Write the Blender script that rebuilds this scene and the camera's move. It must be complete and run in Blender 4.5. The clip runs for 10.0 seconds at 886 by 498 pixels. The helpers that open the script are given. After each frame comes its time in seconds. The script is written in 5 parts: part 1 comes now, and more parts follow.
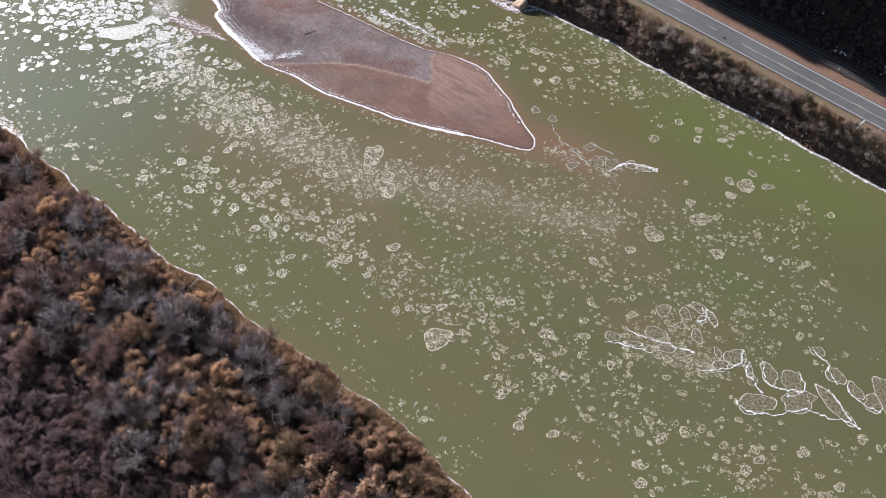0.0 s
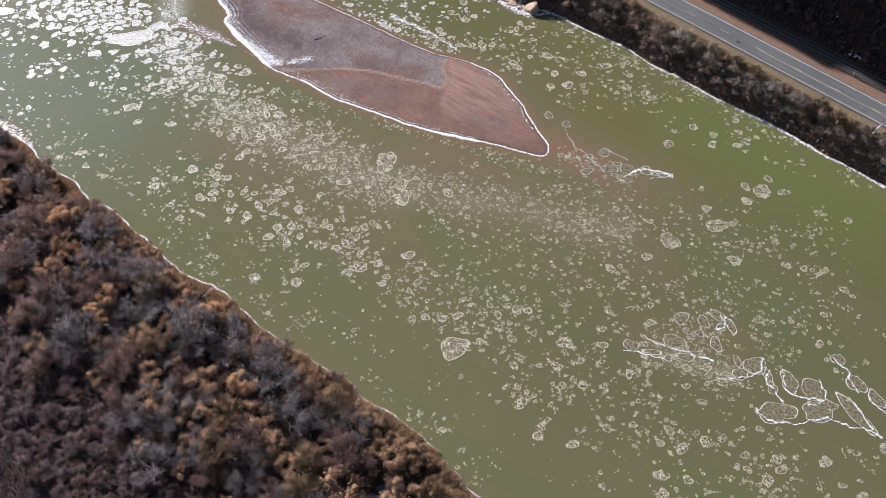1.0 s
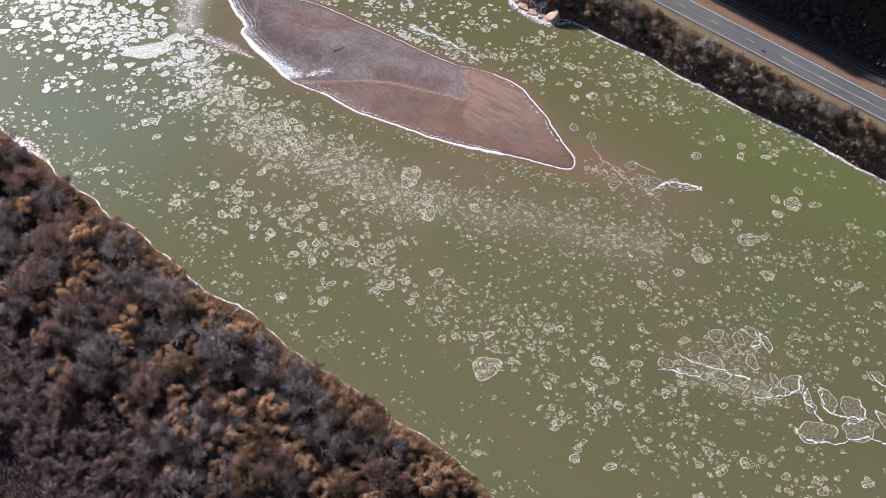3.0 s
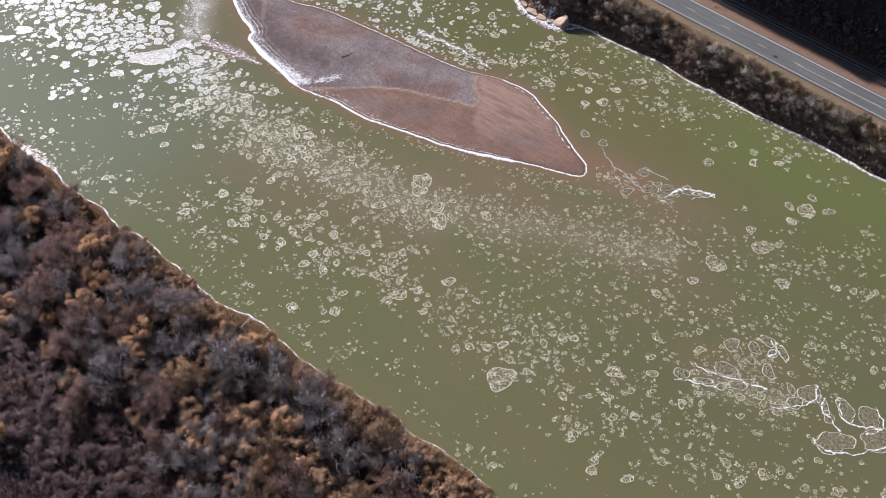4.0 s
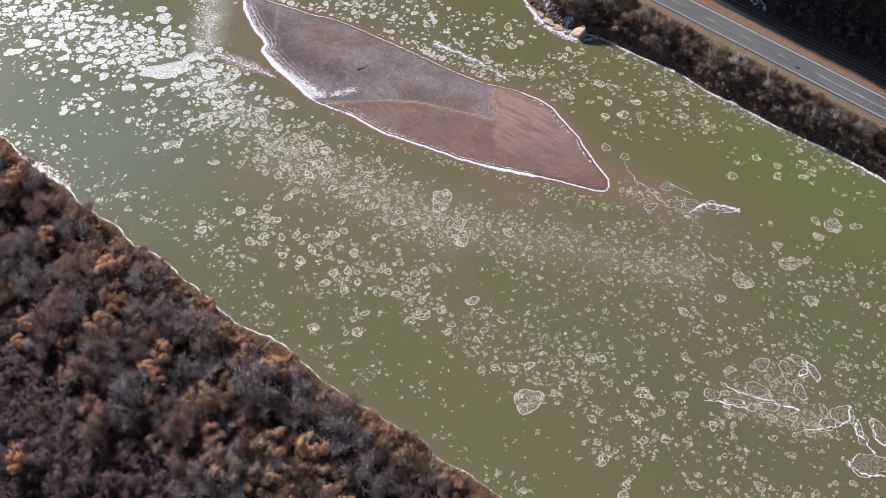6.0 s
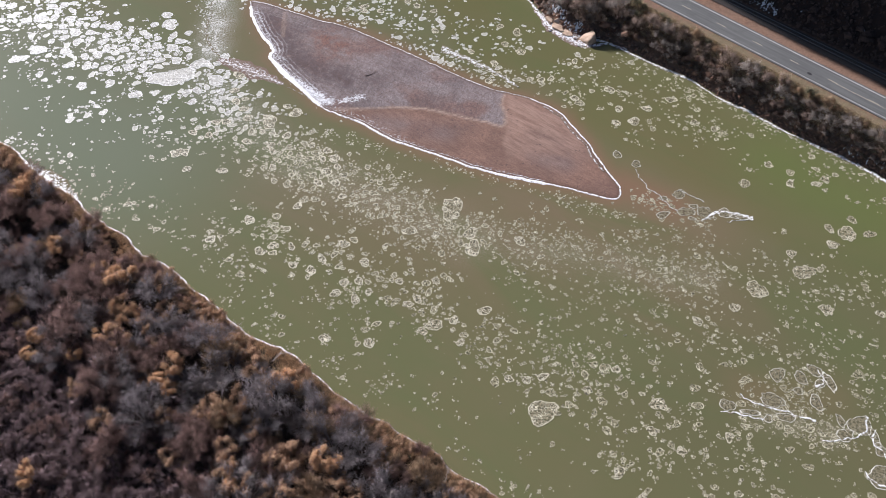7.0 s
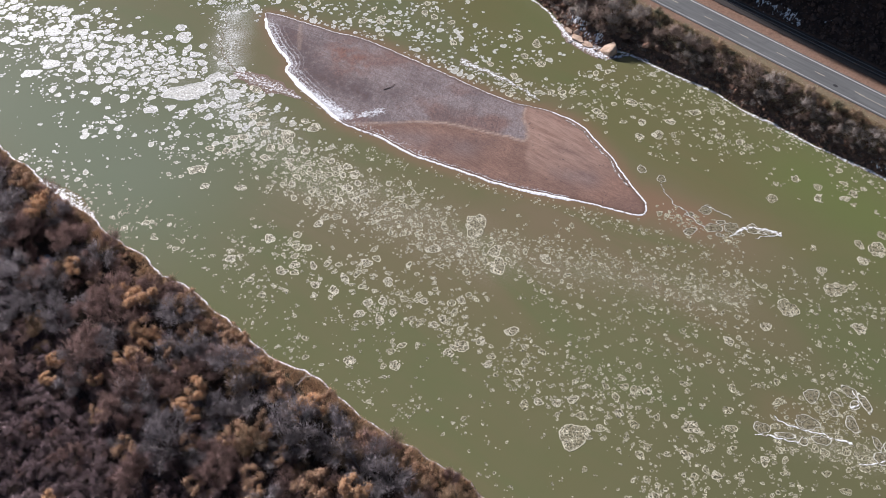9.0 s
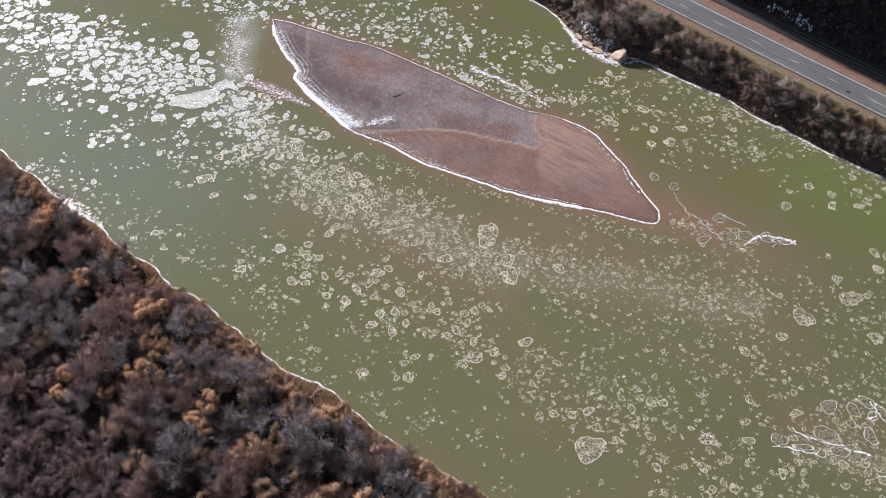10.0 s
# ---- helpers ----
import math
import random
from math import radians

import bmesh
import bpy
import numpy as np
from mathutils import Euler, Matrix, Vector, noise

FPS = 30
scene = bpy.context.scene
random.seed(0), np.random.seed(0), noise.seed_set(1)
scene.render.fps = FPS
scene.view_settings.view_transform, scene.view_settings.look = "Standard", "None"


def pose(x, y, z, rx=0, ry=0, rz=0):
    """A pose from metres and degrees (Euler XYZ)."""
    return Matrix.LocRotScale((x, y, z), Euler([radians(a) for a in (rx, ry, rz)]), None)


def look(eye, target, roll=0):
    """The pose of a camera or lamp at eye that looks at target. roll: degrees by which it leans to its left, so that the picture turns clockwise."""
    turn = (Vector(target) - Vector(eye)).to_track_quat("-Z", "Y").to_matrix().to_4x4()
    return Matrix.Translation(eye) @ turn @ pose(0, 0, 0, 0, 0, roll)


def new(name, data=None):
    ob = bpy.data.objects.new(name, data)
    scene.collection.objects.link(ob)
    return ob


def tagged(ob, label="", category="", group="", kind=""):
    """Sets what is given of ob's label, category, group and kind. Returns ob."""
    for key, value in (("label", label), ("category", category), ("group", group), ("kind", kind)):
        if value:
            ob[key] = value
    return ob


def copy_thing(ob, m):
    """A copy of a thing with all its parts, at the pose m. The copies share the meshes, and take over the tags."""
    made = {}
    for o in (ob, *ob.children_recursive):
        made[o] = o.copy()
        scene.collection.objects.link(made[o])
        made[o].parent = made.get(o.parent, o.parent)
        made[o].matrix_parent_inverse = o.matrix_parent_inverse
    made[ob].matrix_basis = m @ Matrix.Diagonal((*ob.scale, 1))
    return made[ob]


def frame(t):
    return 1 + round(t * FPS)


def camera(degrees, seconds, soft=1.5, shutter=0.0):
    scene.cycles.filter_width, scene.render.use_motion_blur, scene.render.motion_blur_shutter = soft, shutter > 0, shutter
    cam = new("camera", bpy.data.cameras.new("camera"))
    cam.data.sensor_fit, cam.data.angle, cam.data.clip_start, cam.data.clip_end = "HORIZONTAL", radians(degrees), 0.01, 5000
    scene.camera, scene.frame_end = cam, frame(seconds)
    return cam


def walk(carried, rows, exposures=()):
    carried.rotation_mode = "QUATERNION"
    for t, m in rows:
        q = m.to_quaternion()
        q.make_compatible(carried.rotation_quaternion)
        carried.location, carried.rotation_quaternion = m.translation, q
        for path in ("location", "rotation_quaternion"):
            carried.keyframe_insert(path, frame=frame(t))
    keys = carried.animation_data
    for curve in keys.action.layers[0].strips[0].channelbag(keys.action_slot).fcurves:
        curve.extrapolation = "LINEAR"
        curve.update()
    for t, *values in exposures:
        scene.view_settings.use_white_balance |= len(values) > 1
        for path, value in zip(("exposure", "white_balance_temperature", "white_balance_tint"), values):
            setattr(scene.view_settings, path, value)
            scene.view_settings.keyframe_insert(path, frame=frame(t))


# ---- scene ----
cam = camera(48.85, 10.0, soft=0.5)
PATH = [
    (0, 0.71, 0.64, 187.97, 0.029, -50.250, 0.517),
    (0.5, -1.49, 2.12, 187.93, -0.077, -50.289, 0.466),
    (1, -3.65, 3.60, 187.89, -0.174, -50.321, 0.422),
    (1.5, -5.77, 5.09, 187.83, -0.272, -50.347, 0.388),
    (2, -7.83, 6.60, 187.78, -0.376, -50.369, 0.366),
    (2.5, -9.83, 8.11, 187.73, -0.490, -50.389, 0.357),
    (4, -15.49, 12.77, 187.56, -0.889, -50.444, 0.397),
    (4.5, -17.27, 14.36, 187.51, -1.032, -50.462, 0.424),
    (5, -19.00, 15.96, 187.45, -1.173, -50.481, 0.453),
    (5.5, -20.70, 17.58, 187.40, -1.307, -50.501, 0.481),
    (7, -25.65, 22.46, 187.25, -1.638, -50.560, 0.527),
    (7.5, -27.28, 24.10, 187.20, -1.718, -50.579, 0.523),
    (8, -28.90, 25.73, 187.15, -1.785, -50.596, 0.509),
    (8.5, -30.54, 27.36, 187.11, -1.842, -50.610, 0.486),
    (9, -32.18, 28.99, 187.07, -1.899, -50.622, 0.456),
    (9.5, -33.84, 30.62, 187.05, -1.966, -50.630, 0.426),
    (10, -35.50, 32.24, 187.04, -2.060, -50.634, 0.401),
]


def aim(x, y, z, yaw, pitch, roll):
    a, p = radians(yaw), radians(pitch)
    d = Vector((-math.sin(a) * math.cos(p), math.cos(a) * math.cos(p), math.sin(p)))
    return look((x, y, z), Vector((x, y, z)) + d, roll)


walk(cam, [(t, aim(*row)) for t, *row in PATH], exposures=[(0, 0.73, 6000, 14), (10, 0.73, 6000, 14)])

# ---- light ----
SUN_UP = radians(27)
SUN_WAY = Vector((-0.588, 0.809, 0)).normalized()  # on the plan, towards the sun
sky_world = bpy.data.worlds.new("sky")
scene.world = sky_world
sky_world.use_nodes = True
_n = sky_world.node_tree.nodes
_sky = _n.new("ShaderNodeTexSky")
_sky.sky_type = "NISHITA"
_sky.sun_disc = False
_sky.sun_elevation = SUN_UP
_sky.sun_rotation = math.atan2(SUN_WAY.x, SUN_WAY.y)
_n["Background"].inputs["Strength"].default_value = 0.04
sky_world.node_tree.links.new(_sky.outputs[0], _n["Background"].inputs["Color"])
_sun = bpy.data.lights.new("sun", "SUN")
_sun.energy, _sun.angle, _sun.color = 4.8, radians(0.53), (1.0, 0.95, 0.91)
sun = new("sun", _sun)
_to = SUN_WAY * math.cos(SUN_UP) + Vector((0, 0, math.sin(SUN_UP)))
sun.matrix_world = look(_to * 500, (0, 0, 0))


# ---- materials ----
class Nodes:
    """Short hand for a node material."""

    def __init__(self, name, rough=0.8, spec=0.3):
        self.mat = bpy.data.materials.new(name)
        self.mat.use_nodes = True
        self.t = self.mat.node_tree
        self.b = self.t.nodes["Principled BSDF"]
        self.set("Roughness", rough)
        self.set("Specular IOR Level", spec)
        self.geo = self.t.nodes.new("ShaderNodeNewGeometry")
        self.pos = self.geo.outputs["Position"]

    def set(self, name, value):
        s = self.b.inputs[name]
        if hasattr(value, "is_output"):
            self.t.links.new(value, s)
        else:
            s.default_value = value
        return self

    def put(self, sock, value):
        if hasattr(value, "is_output"):
            self.t.links.new(value, sock)
        elif isinstance(value, tuple) and len(value) == 3 and sock.type == "RGBA":
            sock.default_value = (*value, 1)
        else:
            sock.default_value = value

    def noise(self, scale, detail=3, rough=0.55, vector=None, warp=0.0):
        n = self.t.nodes.new("ShaderNodeTexNoise")
        self.put(n.inputs["Vector"], vector or self.pos)
        n.inputs["Scale"].default_value, n.inputs["Detail"].default_value = scale, detail
        n.inputs["Roughness"].default_value, n.inputs["Distortion"].default_value = rough, warp
        return n.outputs[0]

    def stretch(self, sx, sy, sz, turn=0.0):
        r = self.t.nodes.new("ShaderNodeMapping")
        self.put(r.inputs["Vector"], self.pos)
        r.inputs["Rotation"].default_value = (0, 0, radians(turn))
        m = self.t.nodes.new("ShaderNodeMapping")
        self.put(m.inputs["Vector"], r.outputs[0])
        m.inputs["Scale"].default_value = (sx, sy, sz)
        return m.outputs[0]

    def warped(self, scale, amount):
        n = self.t.nodes.new("ShaderNodeTexNoise")
        self.put(n.inputs["Vector"], self.pos)
        n.inputs["Scale"].default_value = scale
        m = self.t.nodes.new("ShaderNodeVectorMath")
        m.operation = "MULTIPLY_ADD"
        self.put(m.inputs[0], n.outputs["Color"])
        m.inputs[1].default_value = (amount * 2, amount * 2, amount * 2)
        self.put(m.inputs[2], self.pos)
        return m.outputs[0]

    def voronoi(self, scale, feature="DISTANCE_TO_EDGE", vector=None):
        n = self.t.nodes.new("ShaderNodeTexVoronoi")
        n.feature = feature
        self.put(n.inputs["Vector"], vector or self.pos)
        n.inputs["Scale"].default_value = scale
        return n.outputs[0]

    def ramp(self, fac, a, b, lo=0.0, hi=1.0):
        n = self.t.nodes.new("ShaderNodeMapRange")
        self.put(n.inputs[0], fac)
        for k, v in zip((1, 2, 3, 4), (a, b, lo, hi)):
            n.inputs[k].default_value = v
        return n.outputs[0]

    def mix(self, fac, a, b, how="MIX"):
        n = self.t.nodes.new("ShaderNodeMix")
        n.data_type, n.blend_type = "RGBA", how
        self.put(n.inputs[0], fac)
        self.put(n.inputs[6], a)
        self.put(n.inputs[7], b)
        return n.outputs[2]

    def math(self, op, a, b=0.0):
        n = self.t.nodes.new("ShaderNodeMath")
        n.operation = op
        self.put(n.inputs[0], a)
        self.put(n.inputs[1], b)
        return n.outputs[0]

    def attr(self, name):
        n = self.t.nodes.new("ShaderNodeAttribute")
        n.attribute_name = name
        return n.outputs["Fac"]

    def random(self):
        return self.t.nodes.new("ShaderNodeObjectInfo").outputs["Random"]

    def island(self):
        return self.geo.outputs["Random Per Island"]

    def bump(self, height, strength=0.5, dist=0.1):
        n = self.t.nodes.new("ShaderNodeBump")
        n.inputs["Strength"].default_value, n.inputs["Distance"].default_value = strength, dist
        self.put(n.inputs["Height"], height)
        self.set("Normal", n.outputs[0])
        return self

    def done(self, colour):
        if isinstance(colour, tuple):
            colour = (*colour, 1)
        return self.set("Base Color", colour).mat


def m_water():
    n = Nodes("river_water", 0.085, 0.5)
    big = n.ramp(n.noise(0.018, 2), 0.35, 0.65)
    c = n.mix(big, (0.146, 0.133, 0.062), (0.132, 0.136, 0.060))
    c = n.mix(n.ramp(n.noise(0.07, 3), 0.35, 0.75, 0, 0.5), c, (0.160, 0.138, 0.072))
    drift = n.noise(0.055, 4, 0.6, n.stretch(0.28, 1, 1, 38), 0.8)
    c = n.mix(n.math("MULTIPLY", n.attr("silt"), n.ramp(drift, 0.40, 0.62, 0.15, 0.95)), c, (0.176, 0.140, 0.080))
    c = n.mix(n.ramp(drift, 0.52, 0.32, 0, 0.65), c, (0.122, 0.138, 0.058))
    c = n.mix(n.attr("shallow"), c, (0.215, 0.132, 0.080))
    c = n.mix(n.attr("green"), c, (0.130, 0.152, 0.054))
    # pale teal upstream: the sky's reflection is put into the water colour
    c = n.mix(n.attr("clear_or_sheen"), c, (0.165, 0.186, 0.126))
    # darker downstream tint, painted in where the water carries less glare
    c = n.mix(n.attr("deep"), c, (0.114, 0.113, 0.053))
    veil = n.math("MULTIPLY", n.attr("slush"), n.ramp(n.noise(2.2, 5, 0.75), 0.40, 0.62))
    # the veil goes whiter upstream, with sun glint put into its colour
    c = n.mix(veil, c, n.mix(n.attr("fresh_or_glint"), (0.31, 0.275, 0.205), (0.50, 0.49, 0.44)))
    n.set("Roughness", n.ramp(veil, 0, 1, 0.085, 0.4))
    n.bump(n.noise(0.9, 3), 0.015, 0.05)
    return n.done(c)


def m_ground():
    n = Nodes("bank_soil", 0.95, 0.1)
    a, b = n.noise(0.22, 4), n.noise(2.5, 4)
    soil = n.mix(n.ramp(a, 0.35, 0.65), (0.045, 0.034, 0.028), (0.085, 0.062, 0.045))
    soil = n.mix(n.ramp(b, 0.4, 0.7, 0, 0.6), soil, (0.035, 0.029, 0.026))
    tan = n.mix(n.ramp(b, 0.3, 0.7), (0.20, 0.158, 0.092), (0.31, 0.25, 0.155))
    c = n.mix(n.attr("grass"), soil, tan)
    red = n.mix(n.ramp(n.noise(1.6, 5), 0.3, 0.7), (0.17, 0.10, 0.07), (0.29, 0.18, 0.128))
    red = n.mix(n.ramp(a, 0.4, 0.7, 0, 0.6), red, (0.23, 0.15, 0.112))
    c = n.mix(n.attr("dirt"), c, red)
    # slope rock coloured darker than its stone, to deepen the shade there
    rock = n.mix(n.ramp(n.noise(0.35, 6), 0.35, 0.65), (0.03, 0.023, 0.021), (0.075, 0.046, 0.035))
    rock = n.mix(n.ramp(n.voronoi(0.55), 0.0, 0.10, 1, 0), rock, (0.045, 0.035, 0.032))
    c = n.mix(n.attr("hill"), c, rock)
    n.bump(n.math("ADD", b, n.math("MULTIPLY", n.noise(0.8, 6), 1.5)), 0.7, 0.25)
    return n.done(c)


def m_sand():
    n = Nodes("sandbar_sand", 0.9, 0.1)
    w = n.noise(0.45, 4, vector=n.stretch(0.6, 2.2, 1, 36))
    brown = n.mix(n.ramp(w, 0.3, 0.7), (0.255, 0.150, 0.113), (0.325, 0.198, 0.150))
    brown = n.mix(n.ramp(n.noise(0.10, 4), 0.47, 0.60, 0, 0.3), brown, (0.125, 0.082, 0.070))
    grey = n.mix(n.ramp(w, 0.3, 0.7), (0.290, 0.243, 0.240), (0.345, 0.292, 0.288))
    grey = n.mix(n.ramp(n.noise(0.06, 4), 0.48, 0.60, 0, 0.8), grey, (0.245, 0.145, 0.12))
    grey = n.mix(n.ramp(n.noise(0.085, 5), 0.50, 0.62, 0, 0.45), grey, (0.135, 0.112, 0.115))
    c = n.mix(n.attr("grey"), brown, grey)
    c = n.mix(n.math("MULTIPLY", n.attr("red"), n.ramp(n.noise(0.35, 5), 0.35, 0.6)), c, (0.27, 0.145, 0.112))
    c = n.mix(n.math("MULTIPLY", n.attr("dark"), n.ramp(n.noise(0.5, 5), 0.30, 0.55, 0.3, 1)), c, (0.125, 0.097, 0.100))
    grain = n.noise(3.0, 4)
    c = n.mix(n.ramp(grain, 0.40, 0.62, 0, 0.5), c, (0.095, 0.066, 0.058))
    c = n.mix(n.math("MULTIPLY", n.attr("pale"), n.ramp(n.noise(0.3, 4, 0.6, n.stretch(0.3, 1.6, 1, 40)), 0.36, 0.56, 0.15, 0.8)), c, (0.36, 0.24, 0.19))
    c = n.mix(n.attr("ridge"), c, (0.46, 0.34, 0.27))
    c = n.mix(n.attr("wet"), c, (0.13, 0.085, 0.062))
    speck = n.ramp(n.math("ADD", n.noise(1.6, 5, 0.7), n.math("MULTIPLY", n.attr("frost"), 0.26)), 0.58, 0.68)
    speck = n.math("MULTIPLY", speck, n.ramp(n.attr("frost"), 0.05, 0.3))
    c = n.mix(speck, c, (0.80, 0.80, 0.82))
    ring = n.math("SINE", n.math("ADD", n.math("MULTIPLY", n.attr("inset"), 5.2), n.math("MULTIPLY", n.noise(0.5, 4), 7.0)))
    ring = n.math("MULTIPLY", n.ramp(ring, 0.1, 0.8), n.math("MULTIPLY", n.attr("upstream"), n.ramp(n.noise(1.1, 4, 0.7), 0.36, 0.56)))
    c = n.mix(n.math("MULTIPLY", ring, 0.7), c, (0.78, 0.77, 0.79))
    ripple = n.noise(1.0, 3, 0.6, n.stretch(2.0, 0.7, 1, 14), 0.6)
    # troughs of ripples and furrows darkened, painting the shade in them
    c = n.mix(n.math("MULTIPLY", n.attr("grey"), n.ramp(ripple, 0.40, 0.56, 0.42, 0)), c, (0.10, 0.08, 0.08))
    furrow = n.noise(0.9, 4, 0.65, n.stretch(0.35, 2.6, 1, 40), 0.4)
    c = n.mix(n.ramp(furrow, 0.40, 0.54, 0.3, 0), c, (0.13, 0.078, 0.062))
    pock = n.math("MULTIPLY", n.ramp(n.voronoi(0.8, "F1", n.warped(0.6, 0.4)), 0.16, 0.26, 1, 0), n.ramp(n.noise(0.12, 3), 0.45, 0.6))
    c = n.mix(n.math("MULTIPLY", pock, 0.6), c, (0.09, 0.068, 0.064))
    h = n.math("ADD", n.math("MULTIPLY", ripple, n.math("MULTIPLY", n.attr("grey"), 1.6)), n.math("ADD", n.math("MULTIPLY", furrow, 0.7), n.math("MULTIPLY", grain, 0.8)))
    n.bump(h, 0.5, 0.2)
    return n.done(c)


def m_ice(name, dull, white, rough=0.42, cells=0.8, grain=1.0, clear_or_sheen=0.0):
    """Slush with white veins; the attribute rim is the frosted edge, and wet slush lets the water through."""
    n = Nodes(name, rough, 0.35)
    v = n.voronoi(cells, vector=n.warped(0.5, 0.9))
    vein = n.math("MULTIPLY", n.ramp(v, 0.012 * min(1, cells) ** 1.6, 0.055 * min(1, cells) ** 1.6, 1, 0), n.ramp(n.noise(0.7, 3), 0.42, 0.54))
    mottle = n.noise(1.7, 4, 0.65)
    body = n.mix(n.ramp(mottle, 0.38, 0.64), tuple(x * (1 - 0.15 * grain) for x in dull), tuple(min(1, x * (1 + 0.45 * grain)) for x in dull))
    fleck = n.math("MULTIPLY", n.ramp(n.noise(3.4, 3, 0.6), 0.60, 0.68), 0.3 * grain)
    body = n.mix(fleck, body, white)
    f = n.math("MAXIMUM", n.math("MULTIPLY", vein, 0.85), n.math("MULTIPLY", n.attr("rim"), n.ramp(n.noise(1.3, 4, 0.7), 0.36, 0.52, 0.10, 1)))
    n.bump(n.noise(3.2, 4), 0.4 * max(1.0, grain), 0.10)
    if clear_or_sheen:
        cover = n.math("ADD", n.ramp(mottle, 0.35, 0.65, 1 - clear_or_sheen, 1 - 0.45 * clear_or_sheen), n.math("MULTIPLY", n.attr("fresh_or_glint"), 0.6))
        n.set("Alpha", n.math("MINIMUM", n.math("MAXIMUM", cover, n.ramp(f, 0.0, 0.35)), 1.0))
    # sun glint painted in: the upstream mask whitens body and rims
    return n.done(n.mix(f, n.mix(n.math("MULTIPLY", n.attr("fresh_or_glint"), 0.5), body, (0.62, 0.62, 0.60)), n.mix(n.attr("fresh_or_glint"), white, (0.84, 0.84, 0.83))))


def m_frost(name, bare, white):
    """Frost crust that breaks up towards its edges and lets the sand or the water's brown through."""
    n = Nodes(name, 0.5, 0.5)
    q = n.math("ADD", n.noise(1.4, 6, 0.74), n.math("MULTIPLY", n.attr("solid"), 0.24))
    f = n.ramp(n.math("SUBTRACT", q, n.math("MULTIPLY", n.attr("edge"), 0.15)), 0.47, 0.60)
    n.set("Roughness", n.ramp(f, 0, 1, 0.9, 0.5)).set("Specular IOR Level", n.ramp(f, 0, 1, 0.05, 0.5))
    n.bump(n.noise(3.0, 4), 0.25, 0.08)
    return n.done(n.mix(f, bare, white))


def m_twig(name, dark, light, spread=0.4, thin_share=0.2):
    """Bundles of thin twigs or blades: each scatters light to both of its sides."""
    n = Nodes(name, 0.85, 0.1)
    bright = min(1.3, 0.9 / max(light))
    c = n.mix(n.ramp(n.island(), 0.0, 1.0, 0.0, 1.0), tuple(0.75 * x for x in dark), tuple(bright * x for x in light))
    c = n.mix(n.ramp(n.random(), 0, 1, 0, spread), c, tuple(0.5 * (a + b) * k for a, b, k in zip(dark, light, (0.55, 0.55, 0.62))))
    n.done(c)
    thin, both = n.t.nodes.new("ShaderNodeBsdfTranslucent"), n.t.nodes.new("ShaderNodeMixShader")
    n.put(thin.inputs["Color"], c)
    both.inputs[0].default_value = thin_share
    n.t.links.new(n.b.outputs[0], both.inputs[1])
    n.t.links.new(thin.outputs[0], both.inputs[2])
    n.t.links.new(both.outputs[0], n.t.nodes["Material Output"].inputs["Surface"])
    return n.mat


def m_bark(name, colour):
    n = Nodes(name, 0.9, 0.15)
    return n.done(n.mix(n.ramp(n.noise(2.0, 4), 0.3, 0.7), tuple(x * 0.6 for x in colour), colour))


def m_rock(name, a, b):
    n = Nodes(name, 0.9, 0.2)
    c = n.mix(n.ramp(n.noise(0.8, 5), 0.35, 0.65), a, b)
    c = n.mix(n.ramp(n.random(), 0, 1, 0, 0.5), c, tuple(x * 0.5 for x in a))
    c = n.mix(n.ramp(n.noise(6, 3), 0.55, 0.7, 0, 0.5), c, tuple(x * 0.45 for x in a))
    n.bump(n.noise(2.5, 6), 0.8, 0.2)
    return n.done(c)


def m_asphalt():
    n = Nodes("asphalt", 0.75, 0.35)
    along = n.stretch(0.06, 1.4, 1, 44.3)
    c = n.mix(n.ramp(n.noise(1.0, 3, vector=along), 0.35, 0.65), (0.104, 0.104, 0.103), (0.145, 0.145, 0.142))
    c = n.mix(n.ramp(n.noise(0.25, 4), 0.55, 0.7, 0, 0.4), c, (0.07, 0.07, 0.072))
    n.bump(n.noise(12, 3), 0.3, 0.03)
    return n.done(c)


def m_plain(name, colour, rough=0.8, scale=3.0, dirt=0.35, metal=0.0):
    n = Nodes(name, rough, 0.3)
    n.set("Metallic", metal)
    return n.done(n.mix(n.ramp(n.noise(scale, 4), 0.45, 0.7, 0, dirt), colour, tuple(x * 0.5 for x in colour)))


WATER, GROUND, SAND = m_water(), m_ground(), m_sand()
FLOE = m_ice("floe_slush", (0.250, 0.220, 0.140), (0.80, 0.75, 0.59), 0.5, 1.3, 0.9, 0.55)
SLUSH = m_ice("drifting_slush", (0.245, 0.218, 0.132), (0.78, 0.735, 0.56), 0.5, 1.3, 0.9, 0.52)
PLATE = m_ice("grounded_plate", (0.215, 0.188, 0.118), (0.78, 0.76, 0.69), 0.5, 0.3, 0.7, 0.48)
# whiter copy of the floe slush; the sun's glint is in its colour
FLOE_GLINT = m_ice("glint_white_floe", (0.30, 0.29, 0.25), (0.84, 0.82, 0.79), 0.5, 1.1, 1.7)
FROST = m_frost("frost_rim", (0.19, 0.135, 0.105), (0.84, 0.83, 0.84))
CRUST = m_frost("ice_crust", (0.165, 0.140, 0.085), (0.84, 0.84, 0.84))
TWIG_GREY = m_twig("grey_twigs", (0.23, 0.197, 0.21), (0.62, 0.55, 0.57))
TWIG_RED = m_twig("russet_twigs", (0.30, 0.187, 0.168), (0.66, 0.44, 0.395))
TWIG_TAN = m_twig("tan_twigs", (0.30, 0.19, 0.12), (0.66, 0.46, 0.30))
# near-black twigs: the shade under the shrubs is put into the colour
TWIG_UNDER = m_twig("shade_black_brush", (0.025, 0.02, 0.02), (0.10, 0.07, 0.064))
